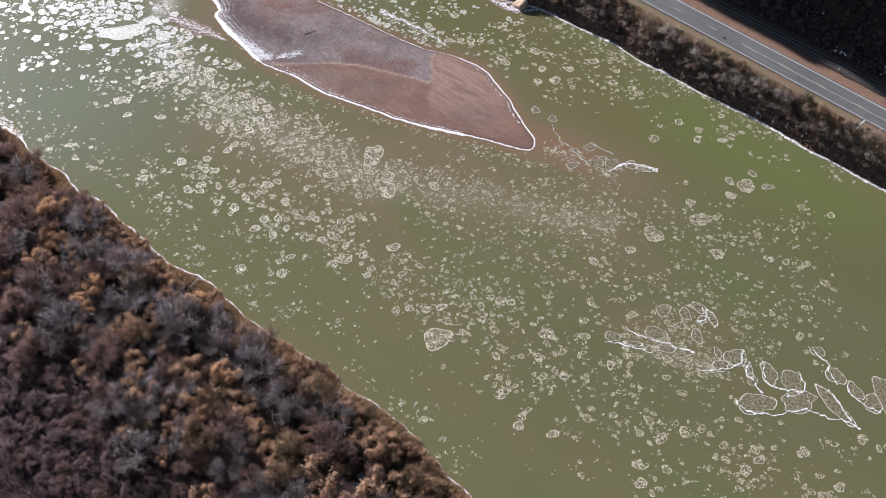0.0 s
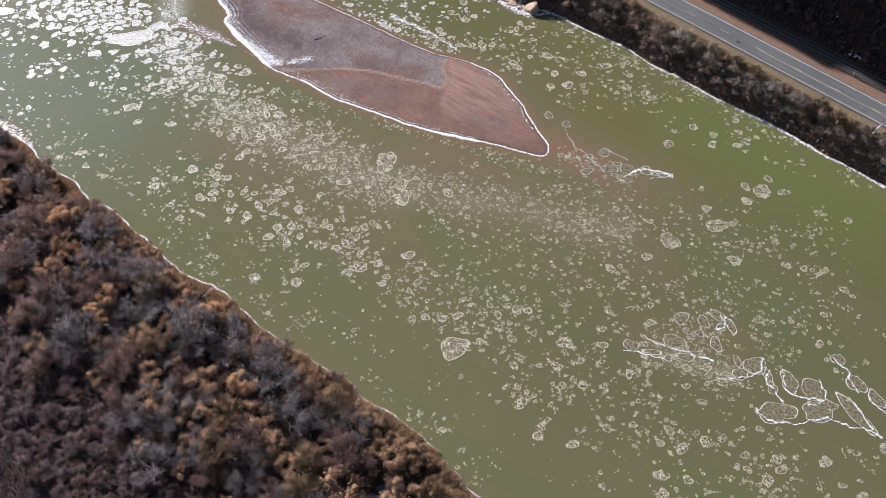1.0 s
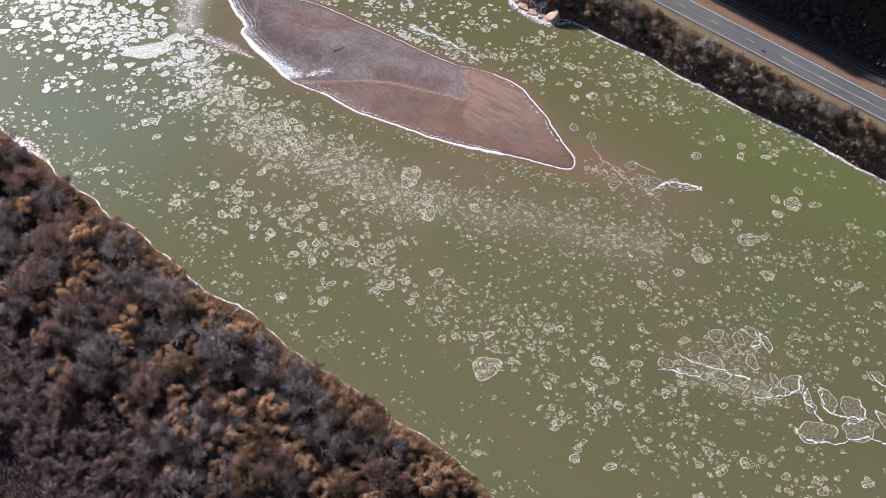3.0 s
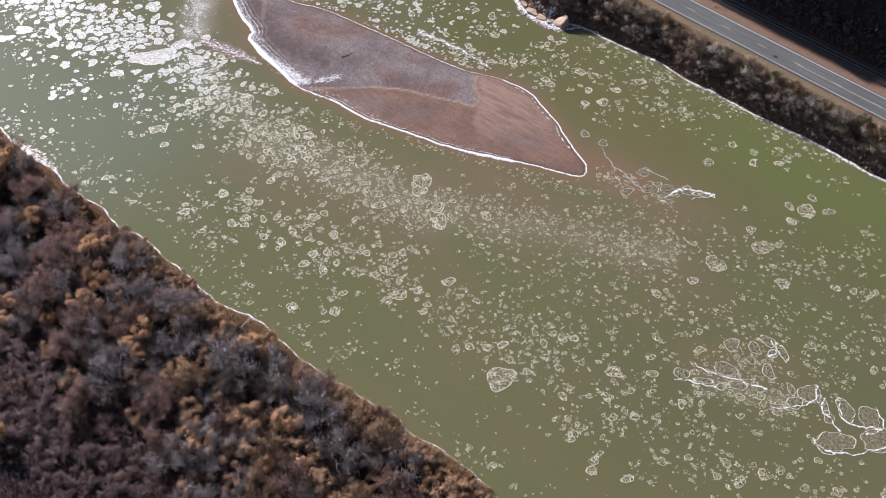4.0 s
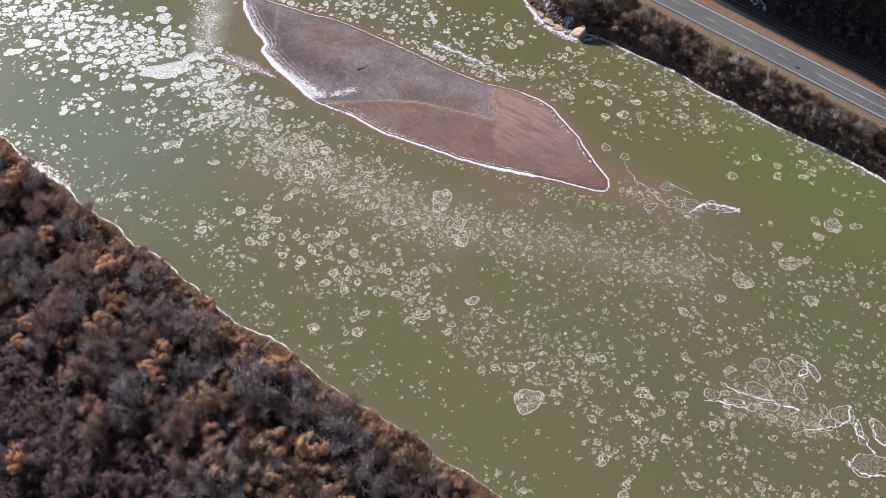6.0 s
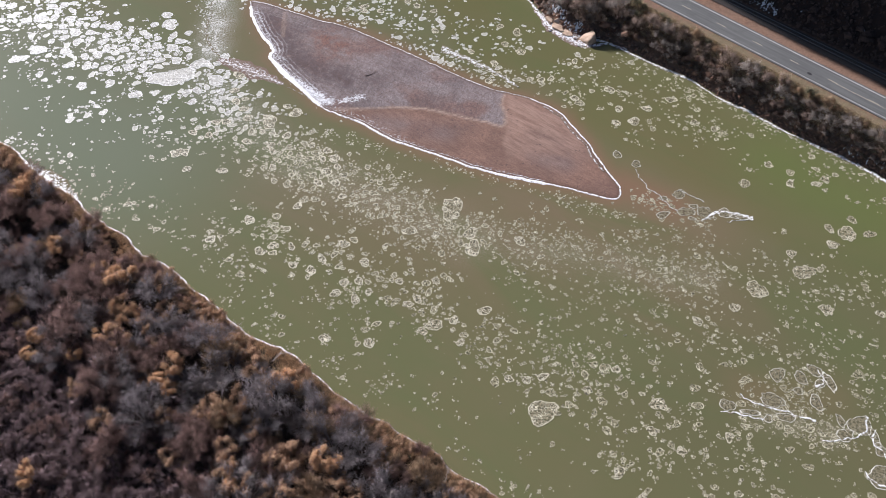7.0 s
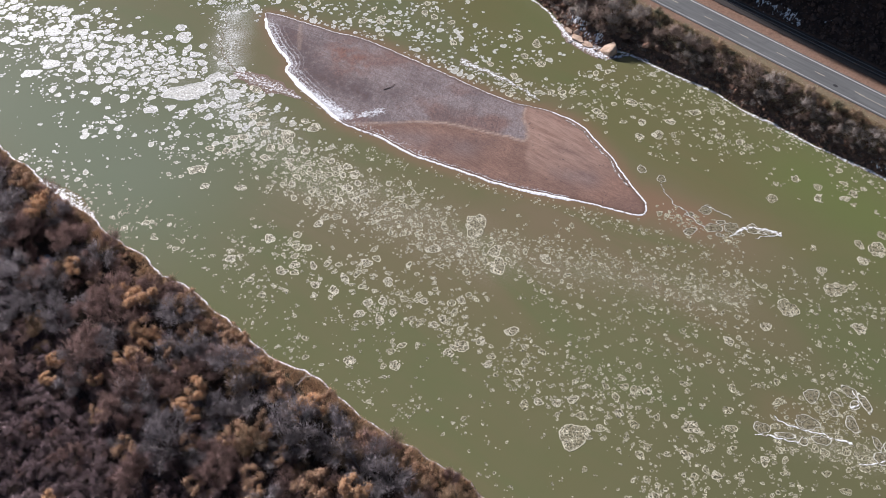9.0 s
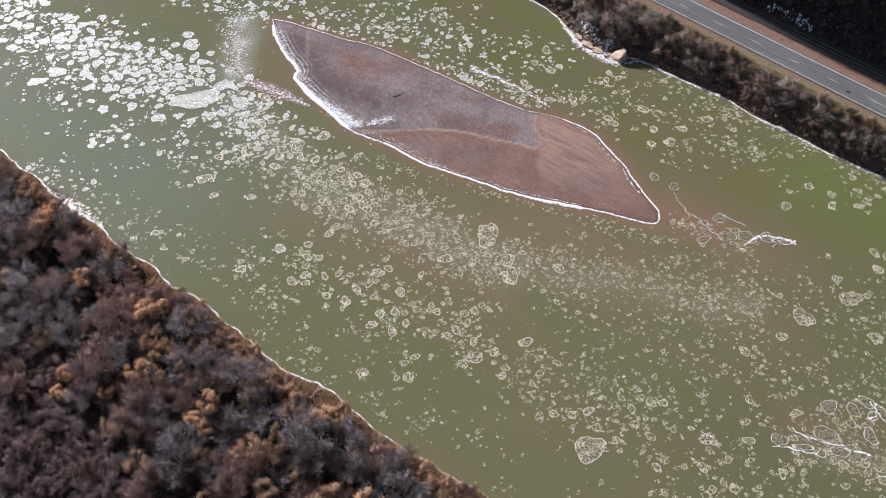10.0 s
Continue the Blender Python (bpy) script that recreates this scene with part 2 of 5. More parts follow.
TWIG_MAUVE = m_twig("mauve_twigs", (0.30, 0.21, 0.217), (0.64, 0.475, 0.485))
# twig colours lightened to stand in for light missing on the bank
BANK_GREY = m_twig("lightened_grey_twigs", (0.40, 0.345, 0.31), (0.80, 0.70, 0.63), 0.3, 0.42)
BANK_BROWN = m_twig("lightened_brown_twigs", (0.36, 0.275, 0.23), (0.78, 0.60, 0.50), 0.3, 0.42)
LEAF_GOLD = m_twig("dry_golden_leaves", (0.44, 0.25, 0.13), (0.76, 0.47, 0.27))
LEAF_RUSSET = m_twig("dry_russet_leaves", (0.30, 0.18, 0.11), (0.60, 0.39, 0.25))
GRASS = m_twig("dry_grass", (0.33, 0.225, 0.14), (0.68, 0.50, 0.33))
VERGE = m_twig("verge_grass", (0.32, 0.25, 0.14), (0.66, 0.54, 0.34))
SAGE = m_twig("sage_twigs", (0.14, 0.14, 0.09), (0.34, 0.32, 0.21))
BARK = m_bark("pale_bark", (0.56, 0.50, 0.46))
BARK_DARK = m_bark("dark_bark", (0.13, 0.10, 0.085))
ROCK_RED = m_rock("red_sandstone", (0.20, 0.115, 0.080), (0.34, 0.20, 0.14))
# dark copy of the red sandstone, with the canyon's shade in its colour
ROCK_SHADE = m_rock("shade_dark_talus", (0.055, 0.039, 0.035), (0.135, 0.09, 0.075))
ROCK_TAN = m_rock("tan_sandstone", (0.50, 0.35, 0.25), (0.72, 0.54, 0.41))
ASPHALT = m_asphalt()
PAINT_WHITE = m_plain("white_road_paint", (0.66, 0.66, 0.64), 0.7, 2.0, 0.5)
PAINT_YELLOW = m_plain("yellow_road_paint", (0.60, 0.54, 0.40), 0.7, 2.0, 0.5)
BALLAST = m_plain("grey_ballast", (0.095, 0.08, 0.072), 0.95, 5.0, 0.7)
STEEL = m_plain("rail_steel", (0.38, 0.36, 0.36), 0.4, 3.0, 0.4, 0.6)
TIE = m_plain("weathered_tie", (0.09, 0.08, 0.075), 0.9)
SNOW = m_plain("old_snow", (0.82, 0.83, 0.86), 0.7, 1.5, 0.25)
# the sky's blue reflection is mixed into the pool ice colour
POOL = m_plain("pool_ice", (0.16, 0.20, 0.26), 0.12, 1.0, 0.4)
PIPE_WHITE = m_plain("white_pipe", (0.72, 0.72, 0.70), 0.5)
TAR = m_plain("tar_patch", (0.03, 0.03, 0.032), 0.7)


# ---- helpers for meshes ----
def mesh(name, verts, faces, material, attrs=None, smooth=False):
    me = bpy.data.meshes.new(name)
    me.from_pydata([tuple(map(float, v)) for v in verts], [], [tuple(map(int, f)) for f in faces])
    me.materials.append(material)
    for key, values in (attrs or {}).items():
        a = me.attributes.new(key, "FLOAT", "POINT")
        a.data.foreach_set("value", np.asarray(values, np.float32))
    if smooth:
        me.polygons.foreach_set("use_smooth", np.ones(len(me.polygons), bool))
    me.update()
    return me


def part(name, me, parent, label=""):
    ob = new(name, me)
    ob.parent = parent
    return tagged(ob, label) if label else ob


def grid(xs, ys):
    X, Y = np.meshgrid(xs, ys)
    w, h = len(xs), len(ys)
    i = np.arange(w * h).reshape(h, w)
    f = np.stack([i[:-1, :-1], i[:-1, 1:], i[1:, 1:], i[1:, :-1]], -1).reshape(-1, 4)
    return X.ravel(), Y.ravel(), f


def spline(points, step, closed=False):
    """A smooth line through a few plan points, cut into even steps."""
    p = np.array(points, float)
    n = len(p)
    out = []
    for i in range(n if closed else n - 1):
        a, b = p[i], p[(i + 1) % n]
        z = p[(i - 1) % n] if closed or i else 2 * a - b
        c = p[(i + 2) % n] if closed or i + 2 < n else 2 * b - a
        far = np.linalg.norm(b - a)
        k = max(1, int(far / (step if far < 50 else 20)))
        t = (np.arange(k) / k)[:, None]
        out.append(0.5 * (2 * a + (b - z) * t + (2 * z - 5 * a + 4 * b - c) * t**2 + (3 * a - 3 * b + c - z) * t**3))
    if not closed:
        out.append(p[-1:])
    return np.concatenate(out)


def sway(n, rng, sizes=(1, 3, 9), gains=(0.35, 0.35, 0.3)):
    """Smooth random values along a line, about -1 to 1."""
    v = np.zeros(n)
    for s, g in zip(sizes, gains):
        k = rng.uniform(-1, 1, n // s + 3)
        v += g * np.interp(np.arange(n) / s, np.arange(len(k)), k)
    return v


def normals(line, closed=False):
    d = np.roll(line, -1, 0) - np.roll(line, 1, 0) if closed else np.gradient(line, axis=0)
    d /= np.linalg.norm(d, axis=1)[:, None] + 1e-9
    return np.stack([-d[:, 1], d[:, 0]], 1)


def roughen(line, amount, seed, closed=False):
    rng = np.random.default_rng(seed)
    return line + normals(line, closed) * (amount * sway(len(line), rng, (2, 5, 14)))[:, None]


def distance(px, py, line, closed=False):
    """Signed distance of points from a line; positive on its left (inside, where it is closed and runs anticlockwise)."""
    a = line
    b = np.roll(line, -1, 0) if closed else line[1:]
    a = a if closed else line[:-1]
    px, py = np.asarray(px, float), np.asarray(py, float)
    best, sign = np.full(len(px), 1e9), np.ones(len(px))
    d = b - a
    dd = (d * d).sum(1) + 1e-9
    chunk = max(1, 400000 // len(a))
    for i in range(0, len(px), chunk):
        x, y = px[i:i + chunk, None] - a[:, 0], py[i:i + chunk, None] - a[:, 1]
        t = np.clip((x * d[:, 0] + y * d[:, 1]) / dd, 0, 1)
        ex, ey = x - t * d[:, 0], y - t * d[:, 1]
        q = ex * ex + ey * ey
        m = np.argmin(q, 1)
        rows = np.arange(len(m))
        best[i:i + chunk] = q[rows, m]
        sign[i:i + chunk] = np.where(d[m, 0] * ey[rows, m] - d[m, 1] * ex[rows, m] < 0, -1, 1)
    best = np.sqrt(best)
    if closed:
        inside = np.zeros(len(px), bool)
        for (ax, ay), (bx, by) in zip(a, b):
            if ay != by:
                inside ^= ((ay > py) != (by > py)) & (px < (bx - ax) * (py - ay) / (by - ay) + ax)
        return np.where(inside, best, -best)
    return best * sign


def smooth(x):
    x = np.clip(x, 0, 1)
    return x * x * (3 - 2 * x)


def rumple(x, y, size, seed=0.0):
    """Cheap smooth unevenness on the plan, about -1 to 1."""
    v = np.zeros(np.shape(x))
    for i, (g, k) in enumerate(((0.45, 1.0), (0.3, 2.1), (0.25, 4.3))):
        a = seed * 1.7 + i * 2.1
        v = v + g * np.sin((x * math.cos(a) + y * math.sin(a)) * 6.28 * k / size + seed + 1.3 * np.sin((y * math.cos(a) - x * math.sin(a)) * 4.1 * k / size + i))
    return v


# ---- the plan ----
LEFT = [(-700, 800), (-260, 330), (-180, 252), (-148, 222.3), (-137, 212.8), (-124.8, 201.2), (-116.5, 194.5), (-108.1, 186.8), (-100.4, 180.9), (-95.9, 176.1), (-86.4, 170.1),
        (-78.9, 162.4), (-67.3, 151.8), (-57.4, 145.6), (-46.2, 135.9), (-39.5, 130.2), (-34.4, 127.2), (-28.7, 122.9), (-24.6, 121.2), (-20.7, 116.7), (-14.7, 112.0), (-5.0, 103.9),
        (6.5, 90.0), (30, 62), (120, -40), (700, -600)]
RIGHT = [(700, -440), (240, 50), (150, 146), (117.8, 179), (102.2, 193.2), (90.6, 204.9), (81.8, 211.8), (71.1, 220.8), (65.6, 226.5), (58.4, 232.2), (52.9, 239.2), (45.8, 244.4),
         (38.6, 250), (33.5, 254.1), (28, 257.5), (22.5, 259), (15.0, 263.5), (11.5, 271), (7.9, 278.6), (1.6, 285.9), (-25, 312), (-120, 420), (-600, 900)]
BAR = [(-78.9, 278.1), (-79.4, 277.0), (-78.2, 271.0), (-74.8, 262.2), (-70.5, 254.4), (-70.7, 250.4), (-64.4, 241.6), (-59.1, 234.4), (-53.3, 227.9), (-42.9, 221.7), (-34.7, 215.3),
       (-20.1, 208.3), (-8.5, 202.6), (8.2, 197.7), (15.8, 194.8), (23.8, 192.5), (25.7, 196.4), (23.0, 203.4), (19.2, 213.5), (15.5, 220.7), (12.0, 226.3), (5.1, 231.4),
       (-1.8, 234.4), (-7.2, 236.4), (-19.6, 244.8), (-34.0, 255.0), (-48.9, 265.0), (-58.8, 268.9), (-72.4, 276.0)]
SHOAL = [(-79.6, 279.8), (-87.1, 280.0), (-91.7, 278.2), (-91, 271.3), (-91.2, 262.1), (-88.8, 255.6), (-84.1, 249.3), (-77.2, 244.3), (-70.6, 240.5), (-64.0, 236.9), (-57.5, 232.1)]
GREY_EDGE = [(-64, 236), (-53.3, 228.2), (-41.8, 227.7), (-32.5, 227.9), (-23.2, 226.5), (-15.6, 223.9), (-8.0, 221.3), (-3.9, 219.7), (-2.7, 224.0), (-3.5, 229.2), (-1.8, 235.5)]
ROAD_O, ROAD_U, ROAD_N = np.array([35.9, 274.2]), np.array([0.7157, -0.6984]), np.array([0.6984, 0.7157])
ROAD_Z = 8.0

left_shore = roughen(spline(LEFT, 0.8), 0.95, 3)
right_shore = roughen(spline(RIGHT, 1.2), 0.5, 4)
bar_line = roughen(spline(BAR, 0.45, True), 0.3, 5, True)


def road_uv(x, y):
    dx, dy = x - ROAD_O[0], y - ROAD_O[1]
    return dx * ROAD_U[0] + dy * ROAD_U[1], dx * ROAD_N[0] + dy * ROAD_N[1]


def road_xy(u, n):
    return ROAD_O[0] + u * ROAD_U[0] + n * ROAD_N[0], ROAD_O[1] + u * ROAD_U[1] + n * ROAD_N[1]


# unseen rim; heights and notch set so its cast shade meets the shoulder
RIM = [(-455, 75), (-116, 73), (-109, 77), (-108, 83), (-105, 88), (-92, 88.5), (-79, 86.5), (-63, 74), (-48, 72), (-41, 73), (-39, 85), (-37, 88), (338, 86)]


def cliff_top(u):
    """Height of the unseen canyon rim above the road bench, shaped to cast the shade."""
    return np.interp(u, [p[0] for p in RIM], [p[1] for p in RIM]) + 0.6 * np.sin(u / 1.9) + 0.4 * np.sin(u / 0.83)


left_plan, right_plan = left_shore[::2], right_shore[::2]


def height(x, y):
    """The ground above the water, and how far inland a place lies on either side."""
    dl = -distance(x, y, left_plan)
    dr = -distance(x, y, right_plan)
    u, n = road_uv(x, y)
    z = -1.6 * smooth(np.minimum(-dl, -dr) / 5) - 0.15
    zl = -0.1 + 0.75 * smooth(dl / 0.9) + 1.3 * smooth((dl - 1) / 12) + 0.8 * smooth((dl - 12) / 30) + 0.25 * rumple(x, y, 9, 1) * smooth(dl / 4) + 0.004 * np.maximum(dl - 80, 0)
    gap = np.maximum(-3.2 - n, 0.01)
    f = np.clip(dr / (dr + gap), 0, 1)
    zr = -0.1 + (ROAD_Z - 0.1) * (0.35 * smooth(f / 0.28) * 0.8 + 0.72 * smooth(f)) + (0.55 * rumple(x, y, 5, 2) + 0.3 * rumple(x, y, 2.2, 5)) * smooth(f * 5) * smooth((1 - f) * 4)
    bench = ROAD_Z - 0.12 + 0.12 * rumple(x, y, 6, 3) * smooth((n - 9) / 2) - 0.35 * smooth((n - 8.5) / 1.5) * (1 - smooth((n - 11.5) / 2.5)) + 0.3 * smooth((n - 11) / 2)
    hill = np.maximum(n - 17.6, 0)
    slope = 0.74 * hill + 0.9 * smooth(hill / 3) * (rumple(x, y, 11, 6) + 0.6 * rumple(x, y, 4.1, 8))
    edge = 34.4 + 0.5 * np.sin(u / 4.0)
    wall = (cliff_top(u) - 0.74 * 19.0) * smooth((n - edge) / 3.6) + 0.15 * np.maximum(n - edge - 4, 0)
    land = np.where(n < -3.2, np.minimum(zr, ROAD_Z - 0.12), bench + slope + wall)
    z = np.where(dl > 0, zl, z)
    z = np.where(dr > 0, land, z)
    return z, dl, dr, u, n


# ---- ground, water, sandbar ----
def axis(lo, hi, step, far):
    mid = list(np.arange(lo, hi, step))
    out, d = [], step
    while d < far:
        d *= 1.55
        out.append(d)
    out = np.cumsum(out)
    return np.array([lo - v for v in out[::-1]] + mid + [mid[-1] + v for v in out])


gx, gy, gf = grid(axis(-178, 150, 1.15, 1200), axis(62, 312, 1.15, 1200))
gz, gdl, gdr, gu, gn = height(gx, gy)
shore_grass = smooth(gdl / 0.8) * (1 - smooth((gdl - 3) / 6)) * (0.6 + 0.5 * rumple(gx, gy, 7, 9))
verge = (gdr > 0) * smooth((gn + 8.5) / 3) * (1 - smooth((gn + 1.2) / 1.0))
g_attr = {
    "grass": np.clip(shore_grass * (gdl > 0) + 0.75 * verge, 0, 1),
    # shoulder dirt; on the dim bank it also puts light into the soil colour
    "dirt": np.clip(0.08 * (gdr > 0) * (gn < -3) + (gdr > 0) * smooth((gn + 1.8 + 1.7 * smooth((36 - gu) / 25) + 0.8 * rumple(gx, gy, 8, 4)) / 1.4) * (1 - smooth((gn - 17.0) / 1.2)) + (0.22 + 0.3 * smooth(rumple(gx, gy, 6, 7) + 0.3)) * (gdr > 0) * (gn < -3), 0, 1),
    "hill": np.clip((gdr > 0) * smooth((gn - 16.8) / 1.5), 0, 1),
}
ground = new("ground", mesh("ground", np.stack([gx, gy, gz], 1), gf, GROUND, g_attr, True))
tagged(ground, "brown soil banks, red dirt shoulder and rocky canyon slope coloured as in shade", "ground", kind="structure")

wx, wy, wf = grid(axis(-170, 130, 2.0, 1200), axis(70, 300, 2.0, 1200))
shoal_line = spline(SHOAL + [(-50, 245), (-70, 265)], 2.0, True)
w_bar = distance(wx, wy, bar_line[::3], True)
w_shoal = distance(wx, wy, shoal_line, True)


def streak(x, y, ax, ay, bx, by, wide):
    d = np.abs(distance(x, y, np.array([(ax, ay), (bx, by)], float)))
    return np.exp(-(d / wide) ** 2)


shallow = np.maximum.reduce([
    0.85 * np.exp(-(np.minimum(w_bar, 0) / 2.6) ** 2), 0.55 * np.exp(-(np.minimum(w_bar, 0) / 5.0) ** 2) * smooth(w_shoal / 3),
    0.22 * smooth((w_shoal + 1.0) / 9.0),
    0.95 * streak(wx, wy, 26, 198, 38, 190, 6.0),
    0.18 * streak(wx, wy, 20, 195, 50, 182, 13.0),
    0.42 * streak(wx, wy, 46, 134, 64, 132, 7.0),
    0.2 * streak(wx, wy, 58, 124, 80, 116, 7.0),
    0.25 * streak(wx, wy, -10, 240, 4, 235, 5.0),
    0.12 * streak(wx, wy, -20, 190, 45, 160, 22.0),
])
green = np.maximum(0.8 * streak(wx, wy, 70, 205, 105, 172, 12.0), 0.45 * streak(wx, wy, 62, 158, 75, 142, 8.0))
# mask of the painted sky reflection on the upstream water
clear_or_sheen = np.clip(0.85 * streak(wx, wy, -200, 275, -112, 212, 36.0) * (1 - 0.6 * shallow), 0, 1)
slush_veil = np.maximum.reduce([
    0.75 * streak(wx, wy, -62, 208, -14, 180, 7.0),
    0.50 * streak(wx, wy, -88, 240, -60, 206, 6.0),
    0.55 * streak(wx, wy, -20, 181, 42, 166, 5.0),
    0.70 * streak(wx, wy, 46, 128.5, 62, 123, 2.6),
    1.5 * streak(wx, wy, -88, 277, -88.5, 254, 4.2),
    0.30 * streak(wx, wy, -140, 266, -100, 248, 6.0),
]) * (0.75 + 0.45 * rumple(wx, wy, 13, 5))
# masks include painted sun glint on the veil and the low-glare lower reach
water = new("water", mesh("water", np.stack([wx, wy, 0 * wx], 1), wf, WATER, {"shallow": shallow, "green": np.clip(green - shallow, 0, 1), "slush": slush_veil, "fresh_or_glint": smooth((wy - 0.3 * wx - 226) / 38), "silt": np.clip(0.85 * streak(wx, wy, -60, 197, 45, 156, 20.0) + 0.8 * streak(wx, wy, -5, 190, 45, 183, 10.0), 0, 1), "clear_or_sheen": clear_or_sheen, "deep": np.clip(0.55 * streak(wx, wy, 40, 125, 120, 110, 30.0) + 0.3 * streak(wx, wy, 60, 160, 110, 150, 20.0), 0, 0.7) * (1 - shallow)}))
tagged(water, "olive green murky river water, brown over the shallows", "water", kind="structure")


def bar_height(x, y):
    d = distance(x, y, bar_line[::2], True)
    return -0.22 + 0.22 * smooth((d + 1.5) / 1.5) + 0.16 * smooth(d / 2.0) + 0.4 * smooth(d / 16) + 0.05 * rumple(x, y, 12, 2) * smooth(d / 5), d


bx, by, bf = grid(np.arange(-83, 30, 0.7), np.arange(188, 283, 0.7))
bz, bd = bar_height(bx, by)
keep = bd > -2.4
bf = bf[keep[bf].all(1)]
used = np.unique(bf)
remap = np.zeros(len(bx), int)
remap[used] = np.arange(len(used))
bf, bx, by, bz, bd = remap[bf], bx[used], by[used], bz[used], bd[used]
grey_line = spline(GREY_EDGE, 1.0)
ge = distance(bx, by, grey_line) + 0.25 * rumple(bx, by, 5, 3)
tongue = streak(bx, by, -20, 218, -38, 222, 3.5) + streak(bx, by, 4, 208, 12, 205, 3.0) * 0.8
b_attr = {
    "grey": np.clip(smooth((ge + 0.4) / 0.8) + 0.45 * tongue, 0, 1),
    "ridge": np.exp(-((ge / 0.40) ** 2)) * 0.95 * smooth(bd / 2) + 0.5 * streak(bx, by, -68.2, 272, -67.8, 260, 0.5),
    "wet": (1 - smooth((bd - 0.2) / 1.4)) * 0.8,
    "frost": np.clip(np.maximum.reduce([0.22 * np.exp(-(((bd - 2.0) / 1.3) ** 2)) * (by < 250 - 0.515 * (bx + 34)) * (bx < -30), 0.2 * np.exp(-(((bd - 1.2) / 0.7) ** 2)) * (by < 234 - 0.55 * (bx + 59)), 1.2 * streak(bx, by, -66, 241, -56, 232, 2.6), 1.0 * streak(bx, by, -57, 231, -52, 231.2, 1.5), 0.65 * streak(bx, by, -49, 231, -43, 232.5, 1.3), 0.3 * streak(bx, by, -78, 273, -66, 244, 2.4)]), 0, 1.2),
}
STAIN = streak(bx, by, -55, 259, -50, 254, 6.0)
DARK = np.maximum.reduce([0.9 * streak(bx, by, -73, 268, -62, 248, 6.0), 0.95 * streak(bx, by, -62, 248, -47, 239, 4.5), 0.5 * streak(bx, by, -47, 239, -40, 240, 3.0), 0.5 * streak(bx, by, -33, 246, -28, 243, 3.0),
                          0.4 * streak(bx, by, 7, 215, 13, 209, 4.5), 0.3 * streak(bx, by, -27, 218.5, -14, 219.3, 4.0)])
b_attr["pale"] = np.clip(smooth((bx + 3.4 + 1.2 * rumple(bx, by, 14, 6) + 0.05 * (235 - by)) / 2.2) * smooth((by - 203) / 12), 0, 1)
b_attr["inset"] = bd
b_attr["upstream"] = np.clip((by < 252 - 0.515 * (bx + 34)) * smooth((-50 - bx) / 6) * (1 - smooth((bd - 1.5) / 4.0)), 0, 1)
b_attr["red"] = np.clip(STAIN, 0, 1)
b_attr["dark"] = np.clip(DARK, 0, 1)
sandbar = new("sandbar", mesh("sandbar", np.stack([bx, by, bz], 1), bf, SAND, b_attr, True))
tagged(sandbar, "rippled brown and grey frosted sandbar in the river", "sandbar", kind="structure")


# ---- ice along the shores ----
def ribbon(name, line, widths, z, seed, label, shift=0.0, closed=False, thick=0.09, solid=0.0, material=None, lumps=(2, 6, 17), ragged=0.75):
    """A ragged strip of ice along a line, with a raised crest."""
    rng = np.random.default_rng(seed)
    n = normals(line, closed)
    w = np.asarray(widths) * (1.2 + ragged * sway(len(line), rng, lumps))
    w = np.maximum(w, 0.08)
    mid = line + n * (shift + 0.25 * w * sway(len(line), rng, (2, 5, 12)))[:, None]
    k = len(line)
    rows = [mid + n * (w * q)[:, None] for q in (-0.5, -0.28, 0.0, 0.28, 0.5)]
    crest = thick * (0.75 + 0.35 * sway(k, rng, (2, 4, 9)))
    zs = [z - 0.03, z + 0.7 * crest, z + crest, z + 0.8 * crest, z - 0.03]
    v = np.concatenate([np.column_stack([r, np.broadcast_to(h, k)]) for r, h in zip(rows, zs)])
    f = []
    for r in range(4):
        for i in range(k if closed else k - 1):
            j = (i + 1) % k
            f.append((r * k + i, r * k + j, (r + 1) * k + j, (r + 1) * k + i))
    attrs = {"solid": np.tile(np.broadcast_to(solid, k), 5), "rim": np.repeat([1.0, 0.4, 0.2, 0.4, 1.0], k), "edge": np.repeat([1.0, 0.4, 0.0, 0.4, 1.0], k)}
    ob = new(name, mesh(name, v, f, material or FROST, attrs, True))
    return tagged(ob, label, "ice", kind="structure")


def between(line, lo, hi):
    """The stretch of a line whose x runs from lo to hi."""
    m = (line[:, 0] >= lo) & (line[:, 0] <= hi)
    return line[m]


# the bar's rim runs anticlockwise from its upstream tip
_k = len(bar_line)
_bx, _by = bar_line[:, 0], bar_line[:, 1]
_on_left = (_bx < -55) & (_by < 252 - 0.515 * (_bx + 34))
_low = (_by < 234 - 0.55 * (_bx + 59)) & ~_on_left
rim_w = np.where(_on_left, 1.5 + 1.0 * np.exp(-(((_by - 243) / 5) ** 2)), np.where(_low, 0.95 + 0.35 * smooth((_bx + 12) / 20), 0.5))
rim_w = np.where((_bx > 5) & ~_low, 0.65, rim_w)
ribbon("shore_ice", bar_line, 0.72 * rim_w, 0.03, 11, "white frost rim along the sandbar edge", 0.15, True, 0.045, np.where(_on_left, 0.95, np.where(_low & (_bx > -45), 0.75, np.where(_bx > 5, 0.6, 0.4))), None, (9, 25, 60), 0.45)
_s = bar_line[_low & (_bx > -50)]
ribbon("shore_ice", roughen(_s, 0.3, 7), np.full(len(_s), 0.24), 0.11, 20, "thin inner frost line along the sandbar edge", 1.0, False, 0.03, 0.3, None, (6, 15, 40), 0.6)
_s = bar_line[(_bx > 8) & (_bx < 26) & (_by < 229) & (_by > 203)]
